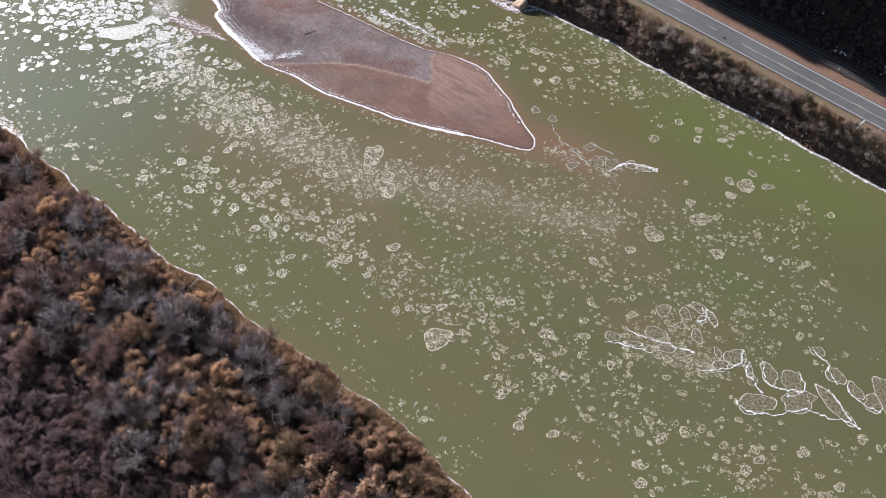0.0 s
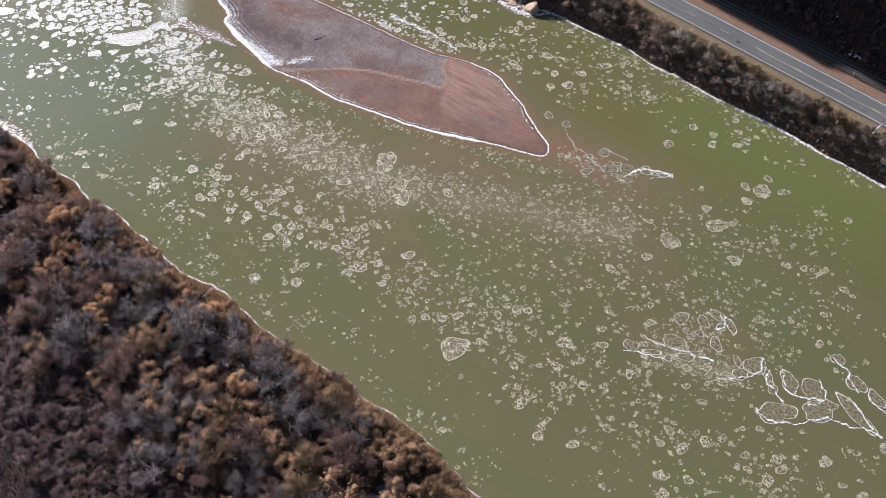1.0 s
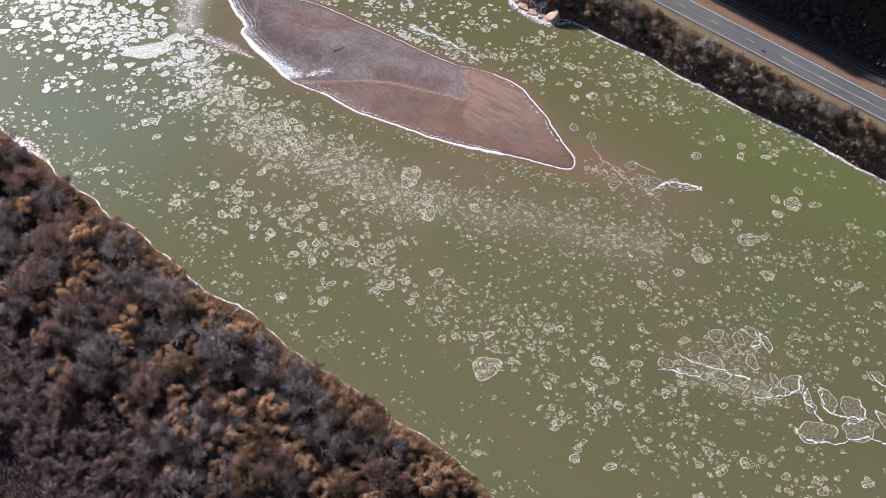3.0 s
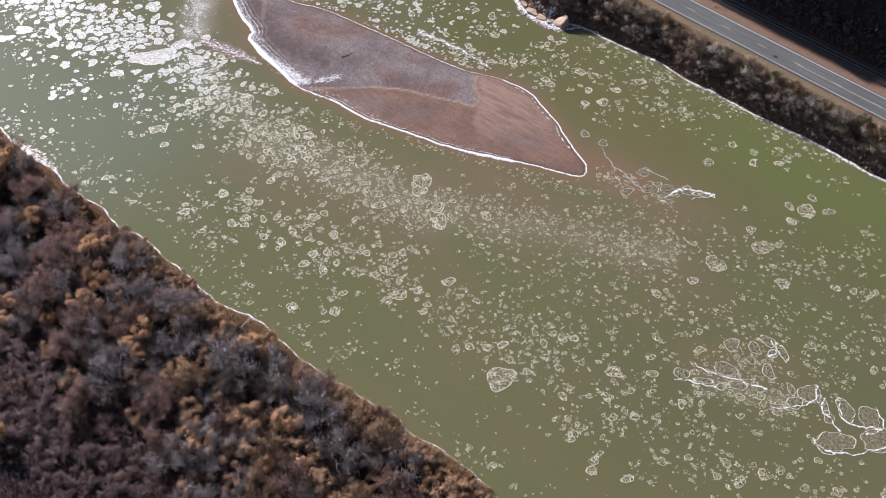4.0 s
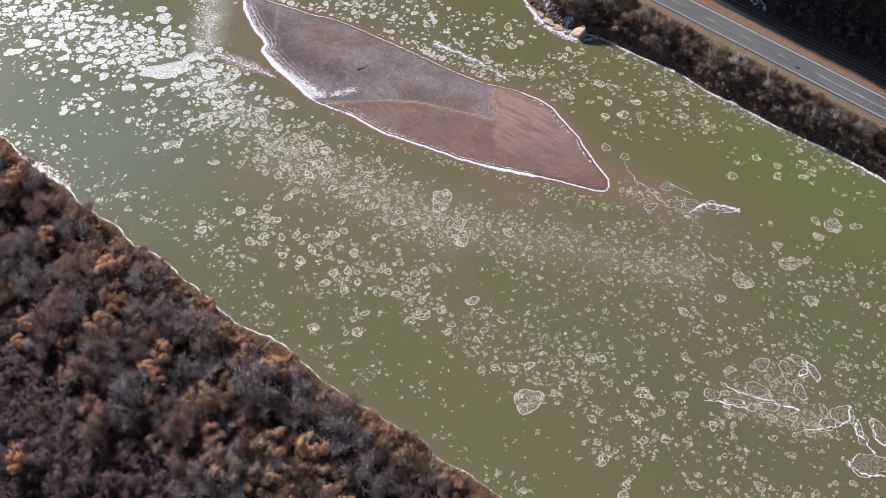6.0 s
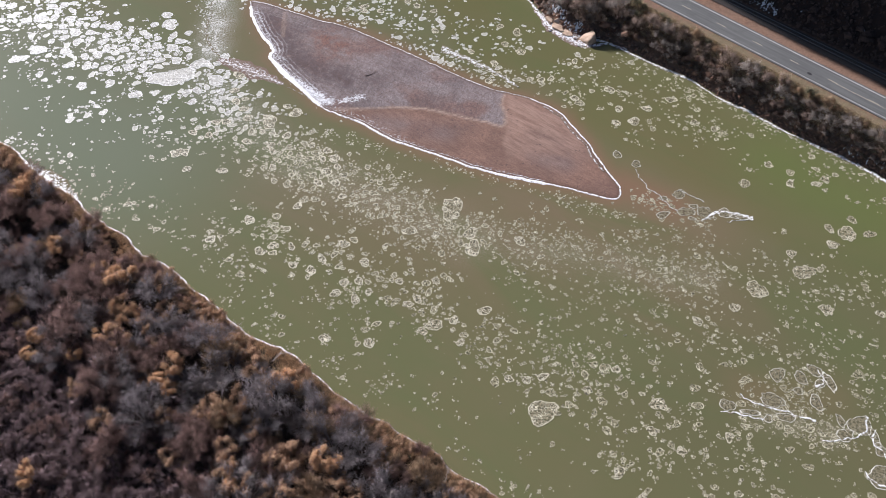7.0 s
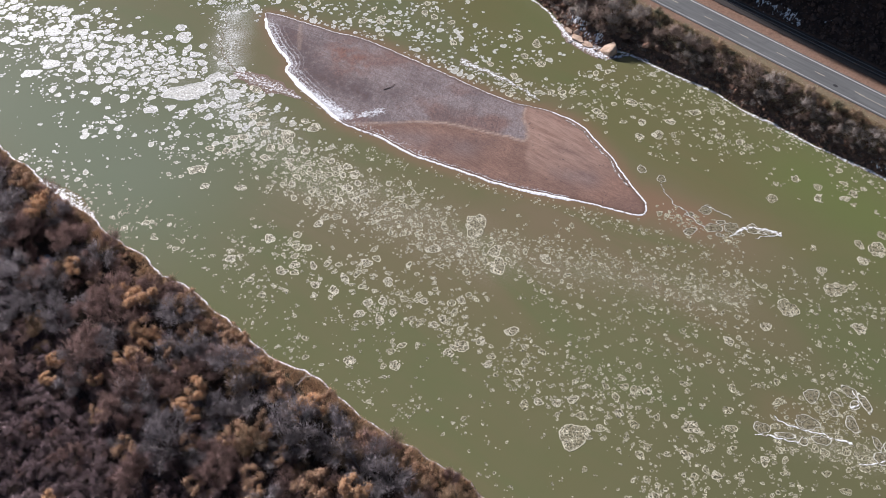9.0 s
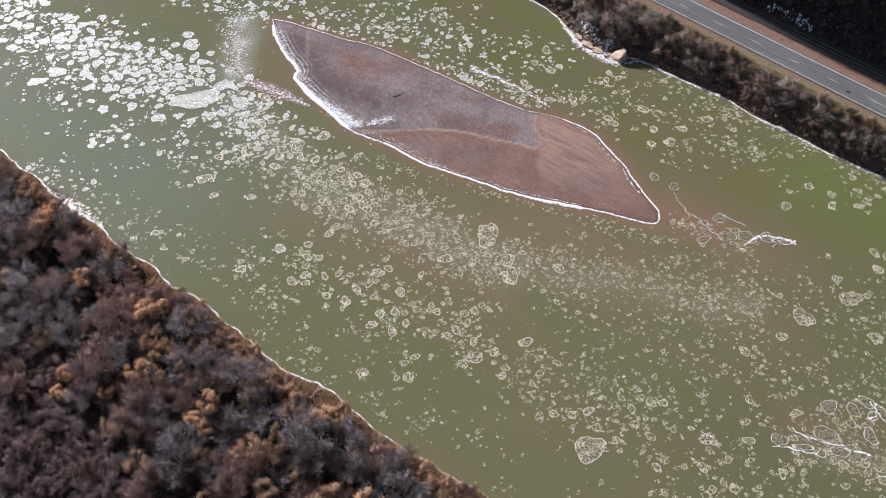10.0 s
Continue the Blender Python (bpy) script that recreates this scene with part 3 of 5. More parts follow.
ribbon("shore_ice", roughen(_s, 0.7, 8), np.full(len(_s), 0.7), 0.16, 12, "broken second frost line on the sandbar tip", 1.4)
_s = roughen(between(left_shore, -178, 30), 0.35, 31)
ribbon("shore_ice", _s, 0.42 + 0.45 * smooth((-105 - _s[:, 0]) / 20), 0.04, 13, "thin white ice line along the brushy shore", 0.12, False, 0.08, 0.6 - 0.45 * smooth((_s[:, 0] + 80) / 50))
_s = between(left_shore, -132, -116)
ribbon("shore_ice", _s, 3.2 * np.sin(np.linspace(0.1, 3.04, len(_s))), 0.05, 18, "frosted ice shelf against the brushy shore", 0.9, False, 0.06, 0.24, CRUST)
_s = spline([(11.5, 271), (14.2, 265.5), (18.0, 261.6), (22.3, 258.3), (27, 256.6)], 0.5)
ribbon("shore_ice", _s, 3.6 * np.sin(np.linspace(0.15, 3.0, len(_s))), 0.05, 19, "frozen tan ledge with white frost below the rocks", 0.4, False, 0.08, 0.12, FROST)
_s = between(right_shore, -30, 160)
ribbon("shore_ice", _s, np.full(len(_s), 1.05), 0.03, 14, "grey-white ice line along the rocky shore", 0.65, False, 0.08, 0.33, CRUST)
_s = roughen(spline(SHOAL[2:], 0.6), 0.5, 9)
ribbon("shore_ice", _s, 0.22 + 0.4 * smooth((_s[:, 1] - 246) / 10) - 0.35 * smooth((_s[:, 1] - 262) / 12), 0.02, 15, "thin frozen edge round the drowned shoal", 0, False, 0.04, 0.0, CRUST)
_s = roughen(spline([(-86, 250), (-79, 246.5), (-72, 242.5), (-66, 238.6)], 1.0), 0.3, 10)
ribbon("shore_ice", _s, 4.4 * np.sin(np.linspace(0.12, 3.02, len(_s))) ** 0.7, 0.03, 16, "crusted brown and white ice over the shoal edge", 0, False, 0.05, 0.08)
_s = roughen(spline([(-20.1, 253.9), (-13.6, 250.1), (-7.0, 244.8), (-1.8, 240.1), (1.8, 236.3)], 0.5), 0.7, 12)
ribbon("shore_ice", _s, 2.2 - 1.6 * np.linspace(0, 1, len(_s)) ** 2, 0.03, 17, "white ice spit beside the sandbar", 0, False, 0.14, 0.24, CRUST)


# ---- ice floes ----
def floe_rings(rng, x, y, rx, ry, turn, thick=0.05, count=None, fine=1.0):
    """Outline rings of one pancake of ice: water edge, raised rim, inner rim, middle."""
    k = count or int(np.clip(12 + 3.6 * (rx + ry), 14, 40))
    a = np.linspace(0, 2 * math.pi, k, endpoint=False) + rng.uniform(-0.08, 0.08, k)
    r = 1 + 0.16 * np.sin(2 * a + rng.uniform(0, 6)) + 0.10 * np.sin(3 * a + rng.uniform(0, 6)) + (0.05 * np.sin(5 * a + rng.uniform(0, 6)) + 0.04 * np.sin(7 * a + rng.uniform(0, 6))) * (k > 18) + rng.uniform(-1, 1, k) * (0.17 if k < 19 else 0.06)
    c, s = math.cos(turn), math.sin(turn)
    lip = fine * np.clip(0.19 / max(min(rx, ry), 0.2), 0.05, 0.30)
    rings = []
    for q, h in ((1.0, 0.004), (1 - lip * 0.35, thick), (1 - lip, thick * 0.9), (1 - lip * 1.5, thick * 0.45)):
        ex, ey = np.cos(a) * r * rx * q, np.sin(a) * r * ry * q
        rings.append(np.column_stack([x + ex * c - ey * s, y + ex * s + ey * c, np.full(k, h)]))
    return rings


def frosting(x, y):
    """How white the floe rims are: most upstream, fainter down the river."""
    return 0.58 + 0.42 * float(smooth((y - 0.3 * x - 150) / 80))


def disc(rng, x, y, rx, ry, turn, lift=0.0, frosted=1.0, fine=1.0):
    """Rim and slab of one disc of ice, as vertices, faces and frost."""
    rings = floe_rings(rng, x, y, rx, ry, turn, fine=fine)
    k = len(rings[0])
    rim_v = [(p[0], p[1], p[2] + lift) for r in rings for p in r]
    rim_f = [(n * k + m, n * k + (m + 1) % k, (n + 1) * k + (m + 1) % k, (n + 1) * k + m) for n in range(3) for m in range(k)]
    white = frosted * rng.uniform(0.55, 1.0)
    rim_a = list(np.repeat([0.35 * white, white, 0.85 * white, 0.04], k))
    slab_v = [(p[0], p[1], p[2] + lift - 0.004) for p in rings[3]] + [(x, y, 0.034 + lift)]
    return rim_v, rim_f, rim_a, slab_v, [(m, (m + 1) % k, k) for m in range(k)]


def floe(rng, x, y, rx, ry, turn, label, material=None, plain=False):
    """A slab with a raised rim, and smaller pancakes frozen to its edge."""
    ice = material or FLOE
    rim_v, rim_f, rim_a, slab_v, slab_f = disc(rng, 0, 0, rx * (1 if plain else 0.92), ry * (1 if plain else 0.92), turn, 0.0, 1.0 if plain else frosting(x, y), 0.7 if plain else 1.0)
    ob = new("ice_floe", mesh("floe_slab", slab_v, slab_f, ice, {"rim": np.zeros(len(slab_v))}))
    ob.location = (x, y, 0.0)
    part("rim", mesh("floe_rim", rim_v, rim_f, ice, {"rim": rim_a}), ob)
    for q in rng.uniform(0, 6.283, 0 if plain else int(rng.integers(2, 7))):
        out = rng.uniform(0.5, 0.9)
        ex, ey = out * rx * math.cos(q), out * ry * math.sin(q)
        r = min(rx, ry) * rng.uniform(0.18, 0.45) if max(rx, ry) < 2.2 else rng.uniform(0.35, 0.9)
        rv, rf, ra, sv_, sf_ = disc(rng, ex * math.cos(turn) - ey * math.sin(turn), ex * math.sin(turn) + ey * math.cos(turn), r * rng.uniform(0.9, 1.4), r, rng.uniform(0, 3), rng.uniform(0.006, 0.018), frosting(x, y))
        base, k = len(rv) - len(sv_) + 1, len(rv)
        part("pancake", mesh("floe_pancake", rv + [sv_[-1]], rf + [(base + a, base + b, k) for a, b, _ in sf_], ice, {"rim": ra + [0.0]}), ob)
    return tagged(ob, label, "ice floe", "ice floes on the river")


FLOES_UP = [(-98.3, 242.2, 6.6, 4.3), (-91.3, 248.1, 2.9, 2.4), (-85.7, 240.8, 2.7, 2.3), (-102.9, 266.7, 2.4, 2.6), (-101, 261.1, 1.3, 2.0), (-123.6, 238.8, 1.5, 1.7), (-140, 255.1, 3.2, 1.9),
            (-144.9, 251.1, 3.4, 1.4), (-68.5, 223, 2.4, 2.7), (-91.6, 211.3, 2.4, 1.8), (-88.9, 205.2, 1.2, 1.1), (-79.3, 204.4, 1.6, 1.2), (-73, 218.9, 1.3, 1.4), (-61.5, 226.5, 1.9, 1.7)]
FLOES_MID = [(-18.6, 189.9, 2.5, 4.6), (-29.5, 182.5, 1.8, 1.6), (-13.8, 176.6, 2.2, 2.6), (-14.2, 181.5, 1.9, 2.0), (-1.9, 178.6, 1.7, 1.4), (-70.3, 186.8, 1.6, 1.4), (-63.5, 178.2, 1.4, 1.4), (-58.9, 177.8, 0.9, 1.4),
             (-53.5, 170.2, 1.2, 1.5), (-49.2, 150.3, 1.4, 1.3), (-38.9, 148.6, 1.4, 1.3), (-23.7, 153.4, 2.3, 1.6), (-11.8, 157.4, 1.8, 1.4), (-42.5, 161.2, 1.3, 1.5), (-0.5, 129.8, 4.2, 2.9), (25, 131.5, 1.8, 1.6)]
FLOES_LOW = [(54.1, 162.5, 2.7, 2.6), (66.8, 167.7, 2.8, 2.4), (69.2, 156.3, 1.5, 1.6), (65.2, 173.6, 1.3, 1.4), (80.9, 180.1, 2.1, 2.5), (76.9, 181.5, 1.2, 1.6), (86.6, 179.4, 1.7, 1.2), (76.3, 176.3, 1.4, 1.4),
             (83.5, 184.3, 1.2, 1.4), (58.9, 197.4, 1.6, 1.5), (33.1, 221.7, 1.8, 1.7), (27.9, 235, 1.5, 1.6), (44.9, 230.4, 1.7, 1.4), (3.5, 252.1, 1.5, 1.4), (3.1, 261.4, 1.4, 2.0), (81.8, 154.8, 1.3, 1.1),
             (38.1, 153.5, 1.2, 1.5), (47.6, 157.3, 1.8, 1.1), (17.5, 107.1, 1.1, 1.4), (24.9, 105.1, 1.5, 1.1), (48.2, 104.2, 1.4, 1.4)]
# ice that has grounded on the lower gravel reef, in plates
REEF = [(40.4, 130.9, 1.6, 1.7, 0.2), (45.2, 129.0, 2.2, 0.8, -0.1), (50.6, 132.0, 2.9, 1.7, -0.6), (53.3, 138.6, 1.7, 1.9, 0.3), (58.4, 137.6, 1.9, 1.3, -0.9), (62.0, 139.4, 1.5, 1.7, 0.2), (62.4, 136.0, 1.6, 1.1, 0.1),
        (64.6, 136.4, 0.9, 3.0, 0.2), (52.6, 127.6, 2.0, 1.2, -0.4), (60.2, 131.2, 1.2, 2.4, 0.3), (48.6, 127.4, 1.0, 1.0, 0.0), (57.0, 134.2, 1.2, 1.0, 0.3)]
REEF_EAST = [(74.9, 121.1, 1.6, 3.7, 0.25), (79.6, 118.8, 2.5, 3.2, 0.1), (70.4, 113.2, 4.3, 2.7, -0.1), (80.0, 113.8, 4.2, 2.6, 0.1), (87.8, 112.8, 1.7, 5.4, 0.5), (87.5, 127.1, 1.5, 1.7, 0), (89.9, 120.6, 1.8, 2.7, 0.3),
             (93.4, 116.7, 1.6, 2.2, 0.4), (100.5, 114.8, 3.2, 5.2, 0.25), (96.5, 113.4, 2.1, 2.3, 0), (68.2, 125.3, 2.3, 2.8, 0), (64.3, 126.5, 0.8, 1.9, 0.3), (64.3, 123.1, 2.2, 1.4, 0.1), (70.4, 122.6, 1.1, 2.4, 0.1), (70.8, 119.4, 1.3, 1.6, 0.3)]
TAIL = [(40.8, 193.9, 1.6, 1.7, 0.2), (41.5, 187.8, 2.1, 1.6, 0), (46.4, 187.4, 2.1, 2.0, 0.2), (43.8, 189.6, 1.1, 0.9, 0), (51.4, 187.1, 1.9, 1.5, 0.2), (54.8, 185.8, 2.3, 1.0, -0.15), (35.4, 186.9, 1.8, 1.2, 0.1),
        (42.6, 185.5, 1.1, 0.7, 0), (31.2, 205.1, 1.4, 1.2, 0.4), (36.4, 192.6, 1.1, 0.9, 0), (26.6, 208.7, 1.0, 1.7, 0.3), (55.6, 185.4, 1.8, 0.8, -0.1)]

f_rng = np.random.default_rng(21)
taken = []
for x, y, rx, ry in FLOES_UP + FLOES_MID + FLOES_LOW:
    floe(f_rng, x, y, rx, ry, f_rng.uniform(-0.25, 0.25), "large flat slush ice floe with white frosted rim on green water", FLOE_GLINT if y - 0.3 * x > 246 and x < -74 else None)
    taken.append((x, y, max(rx, ry)))
for x, y, rx, ry, a in REEF + REEF_EAST + TAIL:
    floe(f_rng, x, y, rx, ry, a, "brownish ice plate with white edges grounded in the shallows", PLATE, True)
    taken.append((x, y, 0.8 * max(rx, ry)))

# drift bands: from, to, half width, how many, middle radius
BANDS = [(-176, 290, -100, 247, 9.5, 800, 0.80), (-118, 258, -82, 236, 8, 330, 0.70), (-90, 243, -55, 203, 8, 380, 0.62), (-64, 211, -19, 180, 8, 480, 0.52), (-30, 187, 42, 167, 7.5, 640, 0.40),
         (-76, 186, -22, 164, 9, 170, 0.62), (-48, 169, 14, 136, 10, 220, 0.55), (-8, 152, 40, 112, 14, 180, 0.5), (25, 174, 95, 160, 10, 260, 0.48), (-50, 270, 20, 232, 9, 170, 0.62),
         (20, 232, 104, 186, 11, 170, 0.55)]
THIN = [(-6, 167, 62, 138, 9, 220, 0.42), (30, 160, 90, 140, 9, 90, 0.38), (-66, 275, -2, 239, 2.6, 170, 0.5), (-45, 287, 48, 228, 9, 220, 0.55), (-48, 217, 24, 187, 1.8, 130, 0.3), (-120, 296, -30, 270, 8, 230, 0.6), (-170, 276, -130, 246, 10, 150, 0.5), (36, 246, 96, 201, 2.6, 190, 0.42), (-134, 216, -70, 170, 7, 150, 0.45), (-70, 164, 4, 100, 5, 130, 0.38), (38, 112, 92, 146, 14, 190, 0.50), (-150, 250, -92, 220, 10, 130, 0.55), (-90, 225, -40, 190, 12, 170, 0.55),
        (-95, 282, -80, 279, 2.5, 50, 0.40), (-92, 279, -88.5, 254, 2.6, 110, 0.30), (30, 192, 46, 184, 3, 90, 0.4), (46, 130, 64, 122, 3.0, 260, 0.5), (54, 136, 62, 130, 3, 70, 0.45), (-60, 150, 60, 110, 30, 120, 0.4),
        (14, 120, 78, 88, 9, 150, 0.62), (62, 106, 108, 92, 8, 90, 0.62), (-20, 150, 40, 128, 9, 90, 0.6)]
px, py, pr = [], [], []
for ax, ay, qx, qy, wide, count, mid in BANDS + THIN:
    count, mid = int(1.45 * count), 0.93 * mid
    t = f_rng.uniform(-0.06, 1.06, count)
    L = math.hypot(qx - ax, qy - ay)
    off = f_rng.normal(0, 0.6 * wide, count)
    # floes gather in loose clumps
    hub = f_rng.integers(0, max(2, count // 9), count)
    hub_t, hub_o = f_rng.uniform(-0.05, 1.05, count), f_rng.normal(0, 0.6 * wide, count)
    loose = f_rng.random(count) < 0.45
    t = np.where(loose, t, hub_t[hub] + f_rng.normal(0, 1.6 / L, count))
    off = np.where(loose, off, hub_o[hub] + f_rng.normal(0, 1.6, count))
    px.append(ax + (qx - ax) * t - (qy - ay) / L * off)
    py.append(ay + (qy - ay) * t + (qx - ax) / L * off)
    pr.append(mid * np.clip(f_rng.lognormal(0, 0.40, count), 0.4, 2.3))
# crumbs round the floes, and a few strays
_cx, _cy, _cr = np.concatenate(px), np.concatenate(py), np.concatenate(pr)
_i = f_rng.integers(0, len(_cx), 7500)
_a, _o = f_rng.uniform(0, 6.283, 7500), _cr[_i] + f_rng.exponential(0.7, 7500)
px.append(_cx[_i] + _o * np.cos(_a)), py.append(_cy[_i] + _o * np.sin(_a)), pr.append(f_rng.uniform(0.10, 0.27, 7500))
_t, _o = f_rng.uniform(-0.1, 1.1, 500), f_rng.uniform(-45, 45, 500)
px.append(-150 + 230 * _t + 0.68 * _o), py.append(262 - 150 * _t + 0.73 * _o), pr.append(f_rng.uniform(0.1, 0.25, 500))
px, py, pr = np.concatenate(px), np.concatenate(py), np.concatenate(pr)
order = np.argsort(-pr)
px, py, pr = px[order], py[order], pr[order]
free = (distance(px, py, bar_line[::3], True) < -0.8 - pr) & (distance(px, py, left_shore) > 0.6 + pr) & (distance(px, py, right_shore) > 0.5 + pr) & (py > 70) & (py < 305)
px, py, pr = px[free], py[free], pr[free]
cells = {}


def crowded(x, y, r):
    cx, cy = int(x // 4), int(y // 4)
    for i in (cx - 1, cx, cx + 1):
        for j in (cy - 1, cy, cy + 1):
            for ox, oy, orad in cells.get((i, j), ()):
                if (x - ox) ** 2 + (y - oy) ** 2 < (0.88 * (r + orad)) ** 2:
                    return True
    return False


for x, y, r in taken:
    for i in range(int((x - r) // 4), int((x + r) // 4) + 1):
        for j in range(int((y - r) // 4), int((y + r) // 4) + 1):
            cells.setdefault((i, j), []).append((x, y, r))
sv, sf, sr, single = [], [], [], 0


def pancake(x, y, rx, ry, turn, lift=0.0):
    """One small pancake of the joined slush."""
    rings = floe_rings(f_rng, x, y, rx, ry, turn, 0.04, 8 if rx < 0.36 else 10 if rx < 0.55 else 14)
    del rings[2]
    k, base = len(rings[0]), len(sv)
    for ring in rings:
        sv.extend((p[0], p[1], p[2] + lift) for p in ring)
    sv.append((x, y, 0.018 + lift))
    sf.extend((base + j * k + i, base + j * k + (i + 1) % k, base + (j + 1) * k + (i + 1) % k, base + (j + 1) * k + i) for j in range(2) for i in range(k))
    sf.extend((base + 2 * k + i, base + 2 * k + (i + 1) % k, base + 3 * k) for i in range(k))
    white = frosting(x, y) * f_rng.uniform(0.5, 1.0)
    sr.extend([0.35 * white] * k + [white] * k + [0.04] * k + [0.0])


for x, y, r in zip(px, py, pr):
    if crowded(x, y, r):
        continue
    cells.setdefault((int(x // 4), int(y // 4)), []).append((x, y, r))
    rx, ry, turn = r * f_rng.uniform(0.95, 1.3), r * f_rng.uniform(0.8, 1.1), f_rng.uniform(0, 3.1)
    if 0.36 < r < 0.95 and f_rng.random() < 0.75:
        lobes = [(x + e * r * math.cos(q), y + e * r * math.sin(q), r * f_rng.uniform(0.24, 0.60)) for q, e in zip(f_rng.uniform(0, 6.283, 7), f_rng.uniform(0.15, 0.95, 7))][:int(f_rng.integers(3, 8))]
        for lx, ly, lr in lobes:
            pancake(lx, ly, lr, lr * f_rng.uniform(0.8, 1.2), f_rng.uniform(0, 3), f_rng.uniform(0.004, 0.014))
        continue
    if r > 0.95 and single < 230:
        floe(f_rng, x, y, rx, ry, turn, "rounded slush ice floe with pale raised rim on the river", FLOE_GLINT if y - 0.3 * x > 250 and x < -80 else None)
        single += 1
        continue
    if r < 0.3:
        k = 6
        a = np.linspace(0, 6.283, k, endpoint=False) + f_rng.uniform(0, 1)
        q = f_rng.uniform(0.7, 1.2, k) * r
        base = len(sv)
        sv += [(x + q[i] * math.cos(a[i]), y + q[i] * math.sin(a[i]), 0.004) for i in range(k)] + [(x, y, 0.025)]
        sf += [(base + i, base + (i + 1) % k, base + k) for i in range(k)]
        sr += [0.35 * frosting(x, y)] * k + [0.5 * frosting(x, y)]
        continue
    pancake(x, y, rx, ry, turn)
# slush whitened upstream to paint the glint on it
slush = new("slush_ice", mesh("slush_ice", sv, sf, SLUSH, {"rim": sr, "fresh_or_glint": 0.9 * smooth((np.array(sv)[:, 1] - 0.3 * np.array(sv)[:, 0] - 226) / 38)}))
tagged(slush, "drifting small pancakes and crumbs of slush ice", "slush ice", kind="stuff")

# white pressure ridges on the reef and the tail
RIDGES = ([(38.5, 129.4), (43, 128.6), (47.5, 127.4)], [(43.5, 133.6), (47, 131.2), (52.5, 129.0), (58.8, 126.6)], [(62.6, 139.6), (63.2, 136.8), (61, 135.6)],
          [(66.0, 114.3), (68.3, 111.5), (73.0, 110.6), (77.7, 111.3), (81.6, 111.9)], [(81.6, 111.9), (85.4, 109.7), (88.8, 109.1), (92.1, 107.2)], [(87.5, 117.2), (88.8, 113.1), (90.6, 109.0)],
          [(74.0, 123.2), (74.1, 118.3), (77.9, 116.6), (81.5, 116.4)], [(81.7, 121.8), (81.8, 116.7), (77.6, 115.1)], [(58.8, 121.7), (62.9, 121.5), (66.8, 122.8), (69.6, 124.5), (70.1, 127.4)])
RIDGES_FAR = ([(71.4, 124.1), (70.2, 121.3), (71.4, 118.4), (72.3, 115.8)], [(86.3, 127.7), (87.7, 125.8), (89.3, 123.8), (88.8, 121.8), (90.1, 118.3)], [(92.0, 118.0), (92.6, 115.4), (94.6, 112.8), (97.6, 111.2)],
              [(101.4, 119.9), (102.9, 114.5), (101.5, 111.0)], [(30.5, 203.3), (32.8, 196.4), (35.5, 193.8), (38.0, 189.5), (39.2, 188.1)], [(40.8, 195.6), (44.0, 193.0), (46.6, 190.8)],
              [(44.8, 184.9), (48.5, 186.9), (51.8, 187.8), (58.2, 185.2)], [(51.3, 184.3), (54.5, 184.4), (58.2, 185.0)])
for i, pts in enumerate(RIDGES + RIDGES_FAR):
    line = roughen(spline(pts, 0.35), 0.75, 40 + i)
    ob = ribbon("ice_ridge", line, (0.65 if i == 15 else 0.36 if i < 13 else 0.2) * np.interp(np.linspace(0, 1, len(line)), [0, 0.2, 0.8, 1], [0.5, 1, 1, 1.5]), 0.05, 60 + i, "jagged white ridge of pressed ice in the shallows", 0, False, 0.03, 0.42, CRUST, (2, 4, 9))
_s = roughen(spline([(-128, 205.2), (-122.6, 202.6), (-118.6, 198.4), (-115.4, 194.6)], 0.5), 0.5, 70)
ribbon("shore_ice", _s, 1.4 - 0.9 * np.abs(np.linspace(-1, 1, len(_s))) ** 3, 0.03, 71, "pale ice shelf against the brushy bank", 0.3, False, 0.05, 0.12, CRUST)


# ---- road and railway ----
def strip(n0, n1, u0, u1, z, step=8.0):
    k = max(1, int((u1 - u0) / step))
    v, f = [], []
    for i in range(k + 1):
        u = u0 + (u1 - u0) * i / k
        v += [(*road_xy(u, n0), z), (*road_xy(u, n1), z)]
    f = [(2 * i, 2 * i + 2, 2 * i + 3, 2 * i + 1) for i in range(k)]
    return v, f


def slab(n0, n1, u0, u1, z0, z1):
    """A long flat block along the road."""
    v = [(*road_xy(u, n), z) for z in (z0, z1) for u, n in ((u0, n0), (u1, n0), (u1, n1), (u0, n1))]
    return v, [(4, 5, 6, 7), (0, 3, 2, 1), (0, 1, 5, 4), (1, 2, 6, 5), (2, 3, 7, 6), (3, 0, 4, 7)]


road = new("road", mesh("road", *slab(-0.7, 8.2, -400, 500, ROAD_Z - 0.3, ROAD_Z + 0.02), ASPHALT))
tagged(road, "worn grey two-lane asphalt road above the river bank", "road", kind="structure")
part("edge_line", mesh("edge_line", *slab(-0.07, 0.07, -300, 400, ROAD_Z, ROAD_Z + 0.026), PAINT_WHITE), road, "white painted edge line")
part("edge_line", mesh("edge_line", *slab(7.38, 7.60, -300, 400, ROAD_Z, ROAD_Z + 0.026), PAINT_WHITE), road, "white painted edge line")
dash = mesh("centre_dash", *slab(3.68, 3.82, 0, 3.05, ROAD_Z, ROAD_Z + 0.026), PAINT_YELLOW)
for i in range(-8, 20):
    ob = part("centre_dash", dash, road)
    du = 7.2 + 12.19 * i
    ob.location = (ROAD_U[0] * du, ROAD_U[1] * du, 0)
part("centre_line", mesh("centre_line", *slab(3.40, 3.52, 69.5, 400, ROAD_Z, ROAD_Z + 0.026), PAINT_YELLOW), road, "faded yellow solid line")
_u, _nn = road_uv(82.6, 231.7)
_a = np.linspace(0, 6.283, 14, endpoint=False)
